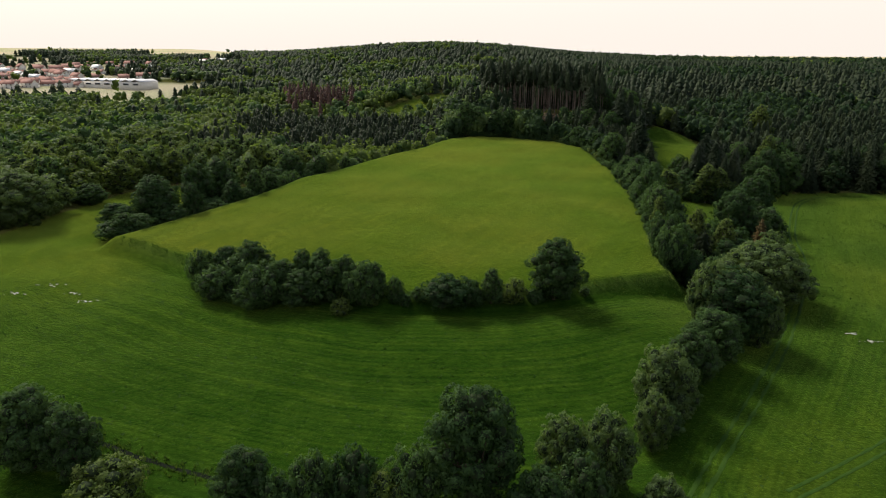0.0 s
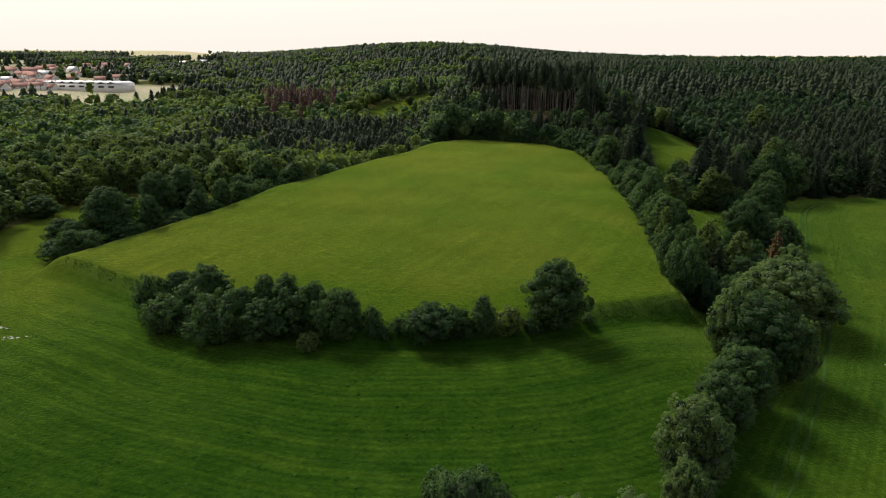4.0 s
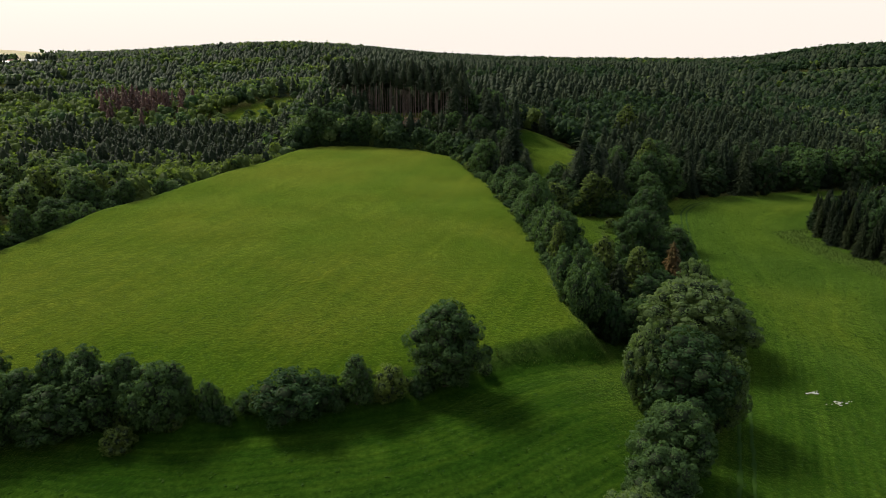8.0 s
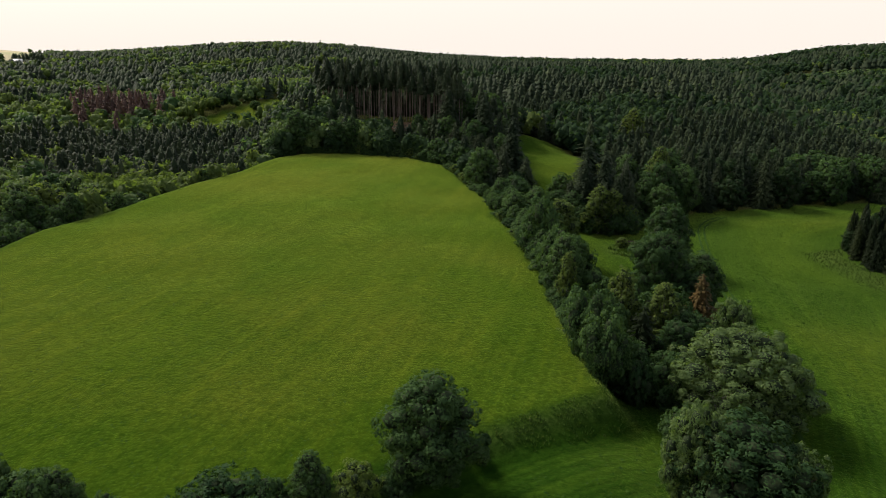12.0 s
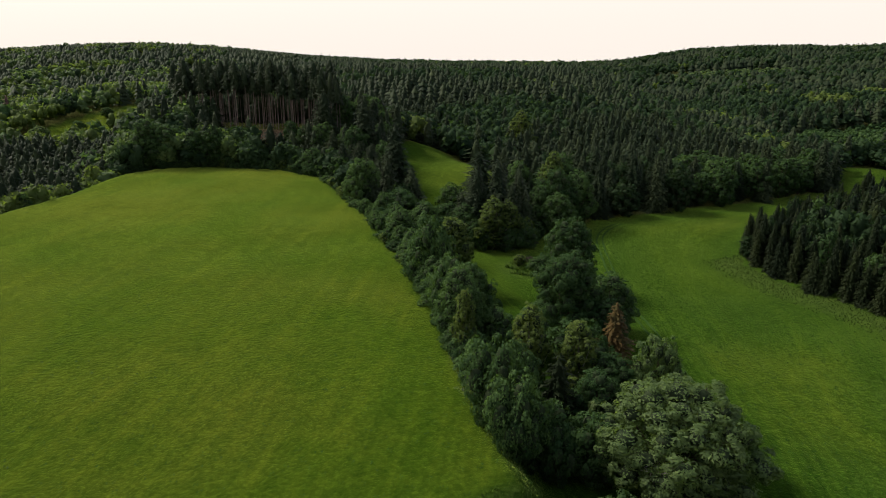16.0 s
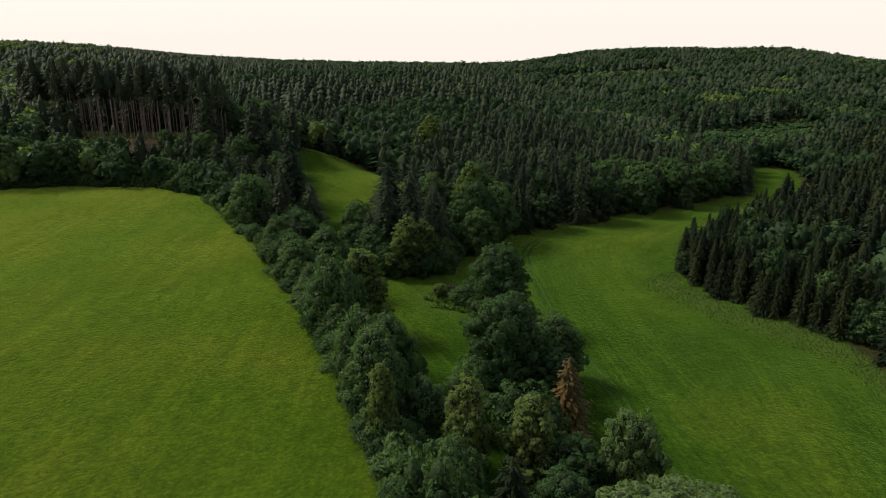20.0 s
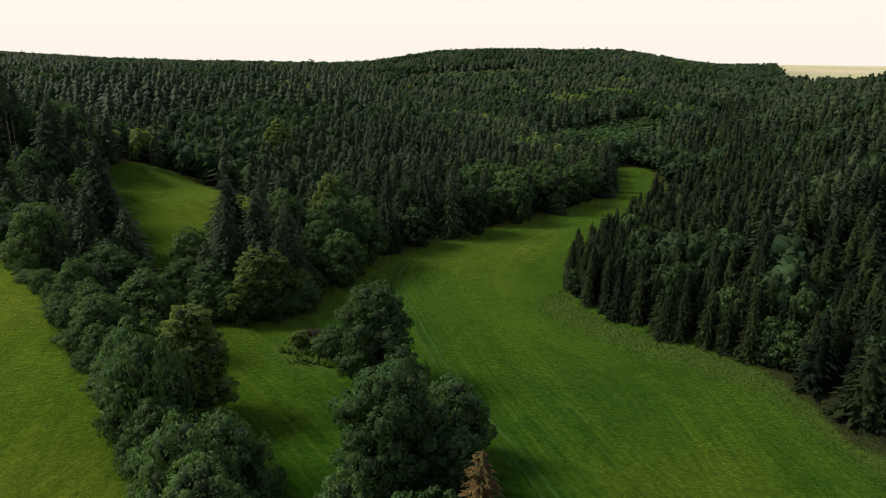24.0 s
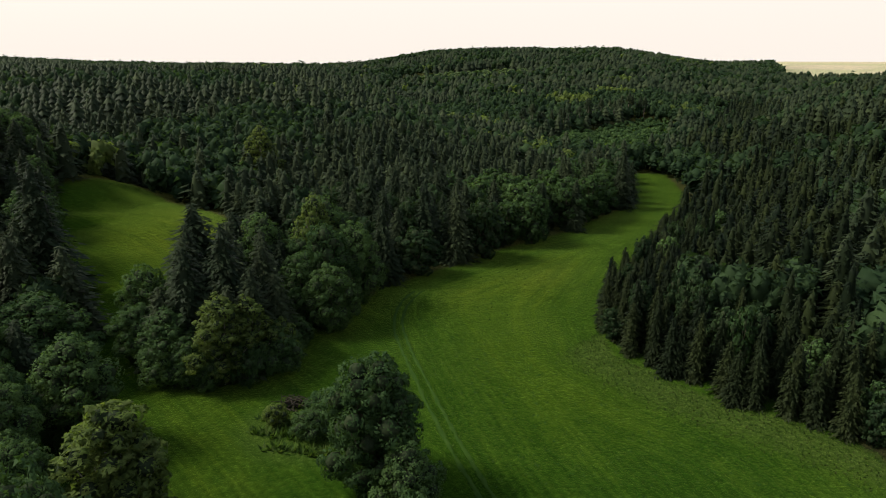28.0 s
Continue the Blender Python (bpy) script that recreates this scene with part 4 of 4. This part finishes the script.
        c = (f * math.cos(a), f * math.sin(a), 0.60 + (0.12 if k == 0 else rng.uniform(-0.30, 0.16)))
        v, t = ball((0, 0, 0), 1.0, rings, seg)
        v = v * rng.uniform(0.55, 1.05, (len(v), 1)) * (np.array([0.28, 0.28, 0.34]) if k == 0 else np.array([0.23, 0.23, 0.24])) + np.array(c)
        Vs.append(v), Fs.append(t + off)
        off += len(v)
    V, F = np.concatenate(Vs), np.concatenate(Fs)
    if sprays:
        pick = rng.integers(0, len(V), sprays)
        P = V[pick] + rng.normal(size=(sprays, 3)) * 0.03
        d = P - np.array([0, 0, 0.5])
        v, q = cards(rng, P + d * 0.05, d + np.array([0, 0, 0.25]), size, 0.2, 1.4, 0.6)
        V, F = np.concatenate([V, v]), np.concatenate([F, q + off])
    return V, F


def spruce_top(rng, tiers, arms, sprays, size):
    V, F = boughs(rng, 20, 8, tiers, arms, sprays, 0.03, 0.56, size)
    return V / np.array([8.0, 8.0, 20.0]), F


def wood(name, seed, u, v, tall, wide, template, mat, label):
    """Many far trees as one mesh."""
    rng = np.random.default_rng(seed)
    n = len(u)
    shapes = [template(rng) for _ in range(5)]
    which = rng.integers(0, 5, n)
    chunks, tint = [], []
    z = height(u, v)
    for s, (SV, SF) in enumerate(shapes):
        k = np.where(which == s)[0]
        if not len(k):
            continue
        a = rng.uniform(0, 6.28, len(k))
        w = rng.uniform(wide[0], wide[1], len(k)) * K
        h = rng.uniform(tall[0], tall[1], len(k)) * K
        x = (SV[:, 0] * np.cos(a)[:, None] - SV[:, 1] * np.sin(a)[:, None]) * w[:, None] + (u[k] * K)[:, None]
        y = (SV[:, 0] * np.sin(a)[:, None] + SV[:, 1] * np.cos(a)[:, None]) * w[:, None] + (v[k] * K)[:, None]
        zz = SV[:, 2] * h[:, None] + (z[k] * K)[:, None] - 0.2
        VV = np.stack([x, y, zz], -1).reshape(-1, 3)
        FF = (SF[None] + (np.arange(len(k)) * len(SV))[:, None, None]).reshape(-1, 3)
        chunks.append((VV, FF, 0))
        tint.append(np.repeat(rng.uniform(0, 1, len(k)), len(SV)))
    ob = new(name, raw_mesh(name, chunks, [mat], {"tint": np.concatenate(tint)}))
    return tagged(ob, label, "woodland", kind="stuff")


def patches(u, v, f, s):
    return np.array([noise.noise((a * f + s, b * f, s)) for a, b in zip(u, v)])


def view_sector(u, v):
    az = np.degrees(np.arctan2(u - 12, v - 30))
    return (az > -50) & (az < 92)


def taken(u, v):
    return near_block(u, v) | north_edge(u, v) | (stand(u, v)) | side(u, v) | west_edge(u, v) | (np.hypot(u - 27, (v - 214 + 0.45 * (u - 27)) * 1.6) < 13)


rings = [(0, 175, 3.0, 8, 0), (175, 250, 3.6, 8, 1), (250, 470, 4.8, 6, 2), (470, 1150, 7.4, 4, 3)]
for r0, r1, step, detail, ring in rings:
    u, v = spread(10 + ring, (-900 if ring == 3 else -480, 1150 if ring == 3 else 500, 30, 1200 if ring == 3 else 520), step,
                  lambda a, b: (np.hypot(a - 15, b - 40) >= r0) & (np.hypot(a - 15, b - 40) < r1) & view_sector(a, b))
    hedges = (np.hypot(u - 15, v - 40) > 330) & (np.hypot(u - 15, v - 40) < 1000) & (u < -60) & (np.hypot(u + 275, v - 520) > 62) & (np.random.default_rng(100 + ring).random(len(u)) < 0.05) & (inside(GLADE, u, v) < 0)
    ok = (wooded(u, v) | hedges) & ~taken(u, v) & ((inside(BLOCK, u, v) > 0) | (u > 205) | (v > 155) | (u < 60))
    u, v = u[ok], v[ok]
    p = 0.75 * patches(u, v, 0.018, 3.0) + 0.35 * patches(u, v, 0.09, 8.0) + np.random.default_rng(60 + ring).normal(size=len(u)) * 0.14
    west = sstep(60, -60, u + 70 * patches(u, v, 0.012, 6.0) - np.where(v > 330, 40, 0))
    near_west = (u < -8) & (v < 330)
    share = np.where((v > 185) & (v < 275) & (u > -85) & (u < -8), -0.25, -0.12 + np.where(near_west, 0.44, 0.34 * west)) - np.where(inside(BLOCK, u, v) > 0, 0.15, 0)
    share = share + np.where((u > 230) & (v > 250) & (inside(BLOCK, u, v) < 0), 0.34, 0)
    share = share - (0.34 if ring == 3 else 0.0)
    con = p > share
    red = (np.hypot(u + 72, (v - 318) * 0.6) < 19 + 22 * p) & (np.random.default_rng(66).random(len(u)) < 0.85)
    tallness = 1.0 if ring < 3 else 1.35
    cone = (lambda g: spruce_top(g, 17, 10, 5, 1.0), lambda g: spruce_top(g, 12, 8, 4, 1.35), lambda g: ragged_cone(g, 6, 6), lambda g: ragged_cone(g, 3, 5))[ring]
    blob = (lambda g: ragged_ball(g, 8, 5, 7, 520, 0.085), lambda g: ragged_ball(g, 6, 4, 6, 170, 0.12), lambda g: ragged_ball(g, 4, 4, 6, 36, 0.15), lambda g: ragged_ball(g, 2, 3, 5, 12, 0.18))[ring]
    wide = (3.6, 5.6) if ring < 3 else (5.6, 8.4)
    # Edge spruces take the shaded needle, the lit upper slope the plain one.
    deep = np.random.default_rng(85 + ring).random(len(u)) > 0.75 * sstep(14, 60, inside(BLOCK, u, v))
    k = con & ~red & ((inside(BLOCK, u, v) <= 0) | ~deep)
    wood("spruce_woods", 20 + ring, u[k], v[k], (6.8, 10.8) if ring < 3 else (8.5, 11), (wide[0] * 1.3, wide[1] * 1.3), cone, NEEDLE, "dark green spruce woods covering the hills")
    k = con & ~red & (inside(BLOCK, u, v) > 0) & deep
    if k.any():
        wood("plantation_woods", 80 + ring, u[k], v[k], (5.0 * tallness, 10.0 * tallness), wide, cone, NEEDLE_SHADED, "dense plantation spruces on the hillside, needles darkened for shade")
    k = ~con & ~red
    # Paler leaf towards the west paints the sunlight on those woods.
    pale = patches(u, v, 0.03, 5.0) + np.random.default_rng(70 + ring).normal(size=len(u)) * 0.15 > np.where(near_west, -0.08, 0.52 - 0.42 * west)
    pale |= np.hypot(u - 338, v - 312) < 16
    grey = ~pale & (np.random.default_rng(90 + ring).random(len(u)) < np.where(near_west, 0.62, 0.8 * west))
    wood("willow_woods", 95 + ring, u[k & grey], v[k & grey], (5.5 * tallness, 8 * tallness), (wide[0] * 1.4, wide[1] * 1.5), blob, LEAF_PALE, "grey-green woods, partly willow, leaf tone paled as if sunlit")
    k &= ~grey
    # Same broadleaf woods; the lighter leaf puts the west's sunlight into the colour.
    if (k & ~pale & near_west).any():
        wood("broadleaf_woods", 35 + ring, u[k & ~pale & near_west], v[k & ~pale & near_west], (6 * tallness, 9 * tallness), (wide[0] * 1.5, wide[1] * 1.6), blob, LEAF, "green broadleaf woods in the valley, in lighter leaf as if sunlit")
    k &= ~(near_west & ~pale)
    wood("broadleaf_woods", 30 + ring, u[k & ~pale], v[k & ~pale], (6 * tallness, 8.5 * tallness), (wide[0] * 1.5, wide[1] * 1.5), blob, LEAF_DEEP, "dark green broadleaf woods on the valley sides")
    wood("light_broadleaf_woods", 40 + ring, u[k & pale], v[k & pale], (6 * tallness, 8.5 * tallness), (wide[0] * 1.4, wide[1] * 1.4), blob, LEAF_YELLOW, "yellow-green broadleaf woods on the valley sides, lightened as if sunlit")
    if red.any():
        wood("withered_spruce_wood", 50 + ring, u[red], v[red], (8.5, 13), (4.2, 6.0), lambda g: spruce_top(g, 12, 9, 3, 1.8), NEEDLE_RED, "patch of withered reddish-brown spruces")

u, v = spread(31, (195, 345, 185, 270), 3.0, lambda a, b: (inside(REGROWTH, a, b) > 0) & (patches(a, b, 0.05, 2.0) > -0.25))
wood("young_growth", 131, u, v, (1.2, 3.2), (2.2, 4.2), lambda g: ragged_ball(g, 5, 4, 6, 60, 0.14), LEAF, "low pale green regrowth in the side valley")
u, v = spread(32, (360, 560, 400, 610), 6.0, young_wood)
wood("young_growth", 132, u, v, (2.0, 4.5), (5.0, 8.5), lambda g: ragged_ball(g, 4, 4, 6, 20, 0.15), LEAF_PALE, "low pale regrowth high on the far hill")
for a, b, g in along([(232, 266), (262, 272), (300, 270), (336, 266)], 4.2, 3.0, 33):
    plant("pine", a, b, g.uniform(11, 15), g.uniform(3.4, 4.6), "tall trees at the far wood's edge")

# ---- far village ----
PLASTER = plain("pale_plaster", (0.72, 0.68, 0.6), (0.62, 0.57, 0.5), 0.4, 0.9, 0.1)
ROOF_RED = plain("red_roof_tiles", (0.34, 0.17, 0.13), (0.27, 0.15, 0.12), 0.6, 0.75, 0.3)
ROOF_GREY = plain("grey_metal_roof", (0.5, 0.5, 0.5), (0.62, 0.6, 0.57), 0.2, 0.5, 0.1)
WINDOW = plain("dark_window_glass", (0.03, 0.035, 0.04), (0.05, 0.055, 0.06), 0.5, 0.1, 0.0)


def part(name, V, F, mat, parent, at=None):
    o = new(name, raw_mesh(name, [(V, [f for f in F if len(f) == n], 0) for n in sorted({len(f) for f in F})], [mat]))
    o.parent = parent
    if at:
        o.location = at
    return o


def box(x0, x1, y0, y1, z0, z1):
    V = [(x, y, z) for z in (z0, z1) for y in (y0, y1) for x in (x0, x1)]
    return V, [(0, 2, 3, 1), (4, 5, 7, 6), (0, 1, 5, 4), (2, 6, 7, 3), (0, 4, 6, 2), (1, 3, 7, 5)]


def gable(x0, x1, y0, y1, z, rise, over=0.5, thick=0.25):
    """A pitched roof along x with overhanging, thick slopes."""
    ym = (y0 + y1) / 2
    V = []
    for x in (x0 - over, x1 + over):
        V += [(x, y0 - over, z - 0.25), (x, ym, z + rise), (x, y1 + over, z - 0.25), (x, y1 + over, z - 0.25 + thick), (x, ym, z + rise + thick), (x, y0 - over, z - 0.25 + thick)]
    F = [(0, 1, 4, 5), (1, 2, 3, 4), (6, 11, 10, 7), (7, 10, 9, 8), (0, 6, 7, 1), (1, 7, 8, 2), (5, 4, 10, 11), (4, 3, 9, 10), (0, 5, 11, 6), (2, 8, 9, 3)]
    return V, F


def house(u, v, turn, L, W, storeys, roof):
    h = 3.0 * storeys
    o = new("house")
    o.matrix_world = pose(u * K, v * K, float(height(u, v)) * K - 0.2, 0, 0, turn)
    V, F = box(-L / 2, L / 2, -W / 2, W / 2, -2.5, h)
    rise = W * 0.42
    V = V + [(-L / 2, 0, h + rise), (L / 2, 0, h + rise)]
    F = F + [(4, 6, 8), (5, 9, 7)]
    part("wall", V, F, PLASTER, o)
    top = part("roof", *gable(-L / 2, L / 2, -W / 2, W / 2, h, rise), roof, o)
    part("chimney", *box(L * 0.2, L * 0.2 + 0.9, 0.3, 1.2, h + rise * 0.5, h + rise + 1.2), ROOF_RED, top)
    pane = raw_mesh("window", [(*box(-0.6, 0.6, -0.06, 0.06, 0, 1.5), 0)], [WINDOW])
    for s in range(storeys):
        for i in range(3):
            w = new("window", pane)
            w.parent, w.location = o, (-L * 0.32 + i * L * 0.32, -W / 2 - 0.02, 1.0 + 3 * s)
    return tagged(o, "pale plastered village house with pitched roof", "house", "village houses")


town = random.Random(9)
for i in range(150):
    near = town.random() < 0.62
    a, d = radians(town.uniform(-44, -33.5) if near else town.uniform(-42, -22)), town.uniform(560, 760) if near else town.uniform(620, 860)
    house(15 + d * math.sin(a), 40 + d * math.cos(a), town.uniform(-40, 40), town.uniform(10, 20), town.uniform(8, 11), town.choice([1, 2, 2]), ROOF_RED if town.random() < 0.8 else ROOF_GREY)


def works(u, v, turn, bays):
    """A long workshop with a row of low gables."""
    o = new("workshop")
    o.matrix_world = pose(u * K, v * K, float(height(u, v)) * K - 0.2, 0, 0, turn)
    part("wall", *box(0, bays * 14, -16, 16, -5, 6.5), PLASTER, o)
    for i in range(bays):
        V, F = gable(-16, 16, 0, 14, 6.5, 2.6, 0.3)
        part("roof", [(y, x, z) for x, y, z in V], [tuple(reversed(f)) for f in F], ROOF_GREY, o, (i * 14, 0, 0))
        part("window", *box(i * 14 + 3, i * 14 + 11, -16.15, -15.95, 2.5, 4.6), WINDOW, o)
    tagged(o, "long pale workshop with a row of grey gabled roofs", "workshop")


works(-312, 520, -14, 8)

# ---- tracks, brook and bare patches ----
RUT = plain("rutted_grass", (0.017, 0.044, 0.005), (0.030, 0.062, 0.008), 0.8, 0.9, 0.4)
PALE_GRASS = plain("bleached_grass", (0.42, 0.42, 0.33), (0.26, 0.28, 0.17), 0.9, 0.9, 0.5)
MUD = plain("dark_brook_mud", (0.005, 0.008, 0.004), (0.009, 0.013, 0.007), 0.8, 0.95, 0.1)


def land(u, v):
    """Height in metres, with the small unevenness of the sheet."""
    i, j = int(np.searchsorted(gu, u)) - 1, int(np.searchsorted(gv, v)) - 1
    fu, fv = (u - gu[i]) / (gu[i + 1] - gu[i]), (v - gv[j]) / (gv[j + 1] - gv[j])
    return float((Hh[j, i] * (1 - fu) + Hh[j, i + 1] * fu) * (1 - fv) + (Hh[j + 1, i] * (1 - fu) + Hh[j + 1, i + 1] * fu) * fv) * K


def strip(name, line, width, mat, lift, label, category, seed=0, ragged=0.3, shift=0.0):
    """A ribbon that follows the ground along a line of the plan; width in metres."""
    rng = random.Random(seed)
    P = []
    for (a, b), (c, d) in zip(line, line[1:]):
        n = max(2, int(math.hypot(c - a, d - b) / 0.7))
        P += [(a + (c - a) * i / n, b + (d - b) * i / n) for i in range(n)]
    P.append(line[-1])
    P = [tuple(np.mean(P[max(0, i - 8):i + 9], 0)) for i in range(len(P))]
    V, F = [], []
    for i, (a, b) in enumerate(P):
        c, d = P[min(i + 1, len(P) - 1)]
        e, f = P[max(i - 1, 0)]
        l = math.hypot(c - e, d - f) or 1
        nx, ny = -(d - f) / l, (c - e) / l
        for s in (-0.5, -0.17, 0.17, 0.5):
            w = s * width / K * (1 + rng.uniform(-ragged, ragged)) + shift / K
            p, q = a + nx * w, b + ny * w
            V.append((p * K, q * K, land(p, q) + lift - (0.03 if abs(s) > 0.3 else 0)))
    for i in range(len(P) - 1):
        for j in range(3):
            F.append((4 * i + j, 4 * i + j + 1, 4 * i + j + 5, 4 * i + j + 4))
    o = new(name, raw_mesh(name, [(V, F, 0)], [mat]))
    return tagged(o, label, category, kind="structure")


LANE = [(15, 32), (19.4, 38.4), (29.1, 51.7), (38, 64.5), (46.9, 79.2), (54, 91), (59.5, 103.6), (64.4, 117.3), (71, 130.6), (77, 142), (82, 149.5), (92, 155)]
strip("track", LANE, 0.55, RUT, 0.06, "worn wheel rut in the meadow grass", "track", 1, 0.6, 0.85)
strip("track", LANE, 0.55, RUT, 0.06, "worn wheel rut in the meadow grass", "track", 2, 0.6, -0.85)
CROSS = [(24, 36.5), (28, 38.8), (33, 41.6), (38, 45), (46, 50), (60, 60)]
strip("track", CROSS, 0.5, RUT, 0.06, "worn wheel rut in the meadow grass", "track", 3, 0.3, 0.8)
strip("track", CROSS, 0.5, RUT, 0.06, "worn wheel rut in the meadow grass", "track", 4, 0.3, -0.8)
strip("brook", [(-60, 46), (-40, 43), (-32, 40.5), (-25, 37.8), (-18, 36), (-8, 35), (4, 36), (13, 38)], 0.8, MUD, 0.05, "narrow dark brook under grassy banks", "brook", 5)


def litter(u, v, r, n, seed):
    """A patch of bleached, flattened grass: many low flakes."""
    rng = np.random.default_rng(seed)
    V, F = [], []
    for i in range(n):
        a, d = rng.uniform(0, 6.28), r * abs(rng.normal()) * 0.5
        p, q = u + d * math.cos(a) * 1.6, v + d * math.sin(a) * 0.8
        z = land(p, q) + 0.05
        s, t = rng.uniform(0.2, 0.5), rng.uniform(0, 6.28)
        k = len(V)
        for j in range(5):
            w = s * rng.uniform(0.4, 1.0)
            V.append((p * K + w * math.cos(t + j * 1.257), q * K + 0.5 * w * math.sin(t + j * 1.257), z + rng.uniform(0, 0.08)))
        V.append((p * K, q * K, z + 0.12))
        F += [(k + j, k + (j + 1) % 5, k + 5) for j in range(5)]
    o = new("bleached_grass_patch", raw_mesh("bleached_grass_patch", [(V, F, 0)], [PALE_GRASS]))
    tagged(o, "bleached flattened grass lying on the meadow", "grass patch", kind="stuff")


litter(50.5, 68, 1.1, 26, 1)
litter(49.5, 70.2, 0.6, 12, 2)
litter(-49, 70.5, 0.7, 16, 3)
litter(-60, 72.5, 0.8, 16, 4)
litter(-52.5, 73.5, 0.9, 16, 5)
litter(-57, 76, 1.2, 14, 6)


# ---- rough grass on banks and verges ----
def tufts(name, seed, u, v, tall, wide, mat, label, blades=7):
    rng = np.random.default_rng(seed)
    n = len(u)
    z = np.array([land(a, b) for a, b in zip(u, v)])
    a = rng.uniform(0, 6.28, (n, blades))
    h = rng.uniform(tall[0], tall[1], (n, 1)) * rng.uniform(0.6, 1.1, (n, blades))
    w = rng.uniform(wide[0], wide[1], (n, 1))
    cx, cy = (u * K)[:, None] + 0.35 * w * np.cos(a), (v * K)[:, None] + 0.35 * w * np.sin(a)
    tx, ty = cx + 0.8 * w * np.cos(a), cy + 0.8 * w * np.sin(a)
    px, py = -np.sin(a) * w * 0.28, np.cos(a) * w * 0.28
    zz = np.repeat(z[:, None], blades, 1)
    V = np.stack([np.stack([cx - px, cy - py, zz - 0.05], -1), np.stack([cx + px, cy + py, zz - 0.05], -1), np.stack([tx, ty, zz + h], -1)], 2).reshape(-1, 3)
    o = new(name, raw_mesh(name, [(V, np.arange(len(V)).reshape(-1, 3), 0)], [mat], {"tint": np.repeat(rng.uniform(0, 1, n), 3 * blades)}))
    tagged(o, label, "rough grass", kind="stuff")


GRASS = foliage("grass_tuft", (0.018, 0.046, 0.007), (0.034, 0.066, 0.009), (0.030, 0.060, 0.009), 0.2)
WEED = foliage("tall_weed", (0.034, 0.070, 0.012), (0.060, 0.100, 0.020), (0.085, 0.108, 0.032), 0.3)
STRAW = foliage("dry_verge_grass", (0.030, 0.058, 0.011), (0.048, 0.072, 0.016), (0.058, 0.068, 0.022), 0.3)
bank_place = lambda a, b: (inside(FIELD, a, b) > -(1.5 + 1.4 * sstep(14, 24, a)) * np.abs(np.sin(a * 7.3 + b * 5.1)) ** 0.8) & (inside(FIELD, a, b) < 0.3) & (b < 100) & (a > -56) & (np.sin(a * 1.3) + np.sin(a * 3.1 + b) > -0.7)
tufts("bank_weeds", 1, *spread(21, (-60, 34, 66, 96), 0.27, bank_place), (0.15, 0.5), (0.12, 0.24), WEED, "tall tangled weeds on the field bank")
verge_place = lambda a, b: (inside(BLOCK, a, b) > -6.0 * np.abs(np.sin(a * 7.3 + b * 5.1)) ** 0.6) & (inside(BLOCK, a, b) < 0.5) & (b < 128) & (b > 74)
tufts("verge_grass", 2, *spread(22, (76, 100, 74, 130), 0.36, verge_place), (0.12, 0.4), (0.14, 0.28), STRAW, "dry tall grass along the plantation verge")
pond_place = lambda a, b: (np.hypot((a - 58.5), (b - 133) * 0.8) < 2.6 + 1.6 * np.sin(a * 2.1 + b * 1.7))
tufts("pond_weeds", 3, *spread(23, (48, 66, 118, 142), 0.5, pond_place), (0.4, 1.3), (0.5, 0.9), WEED, "tall weeds round the small hollow")
BROOK = [(-60, 46), (-40, 43), (-32, 40.5), (-25, 37.8), (-18, 36), (-8, 35), (4, 36), (13, 38)]
brook_place = lambda a, b: (np.abs(b - np.interp(a, [p[0] for p in BROOK], [p[1] for p in BROOK])) < 0.35 + 0.9 * np.abs(np.sin(a * 2.7 + b))) & (np.abs(b - np.interp(a, [p[0] for p in BROOK], [p[1] for p in BROOK])) > 0.12)
tufts("brook_weeds", 6, *spread(26, (-58, 14, 33, 48), 0.3, brook_place), (0.2, 0.7), (0.14, 0.3), WEED, "tall tangled weeds along the brook")
field_place = lambda a, b: (inside(FIELD, a, b) > 0.5)
tufts("field_grass", 4, *spread(24, (-58, 40, 71, 206), 1.7, field_place), (0.05, 0.12), (0.3, 0.55), GRASS, "loose grass tufts on the mown field", 5)
mead_place = lambda a, b: (inside(FIELD, a, b) < -4.5) & (inside(BLOCK, a, b) < -1) & ((b < 78) | (inside(EAST, a, b) > 0))
tufts("meadow_grass", 5, *spread(25, (-70, 110, 30, 165), 1.5, mead_place), (0.1, 0.25), (0.3, 0.55), GRASS, "loose grass tufts on the meadow", 5)


def brush_heap(u, v, seed):
    rng = random.Random(seed)
    wet = plain("wet_brushwood", (0.025, 0.022, 0.016), (0.05, 0.042, 0.03), 1.5)
    o = new("brush_heap")
    o.location = (u * K, v * K, land(u, v))
    for i in range(46):
        a, r = rng.uniform(0, 6.28), rng.uniform(0, 2.2)
        l, t = rng.uniform(1.5, 4), rng.uniform(0, 6.28)
        c = Vector((r * math.cos(a), r * math.sin(a), rng.uniform(0.1, 1.2 - 0.35 * r)))
        d = Vector((math.cos(t), math.sin(t), rng.uniform(-0.15, 0.35))) * l / 2
        new("branch", raw_mesh("branch", [(*limb([c - d, c + Vector((0, 0, 0.1)), c + d], [0.09, 0.07, 0.03], 5), 0)], [wet])).parent = o
    tagged(o, "heap of dark cut branches in the hollow", "brush heap")


brush_heap(60.5, 137.5, 2)
plant("pale_shrub", 57.5, 135.5, 2.0, 2.4)
plant("shrub", 59, 132, 2.2, 3.5)
plant("shrub", 61.5, 134.5, 1.8, 3.0)
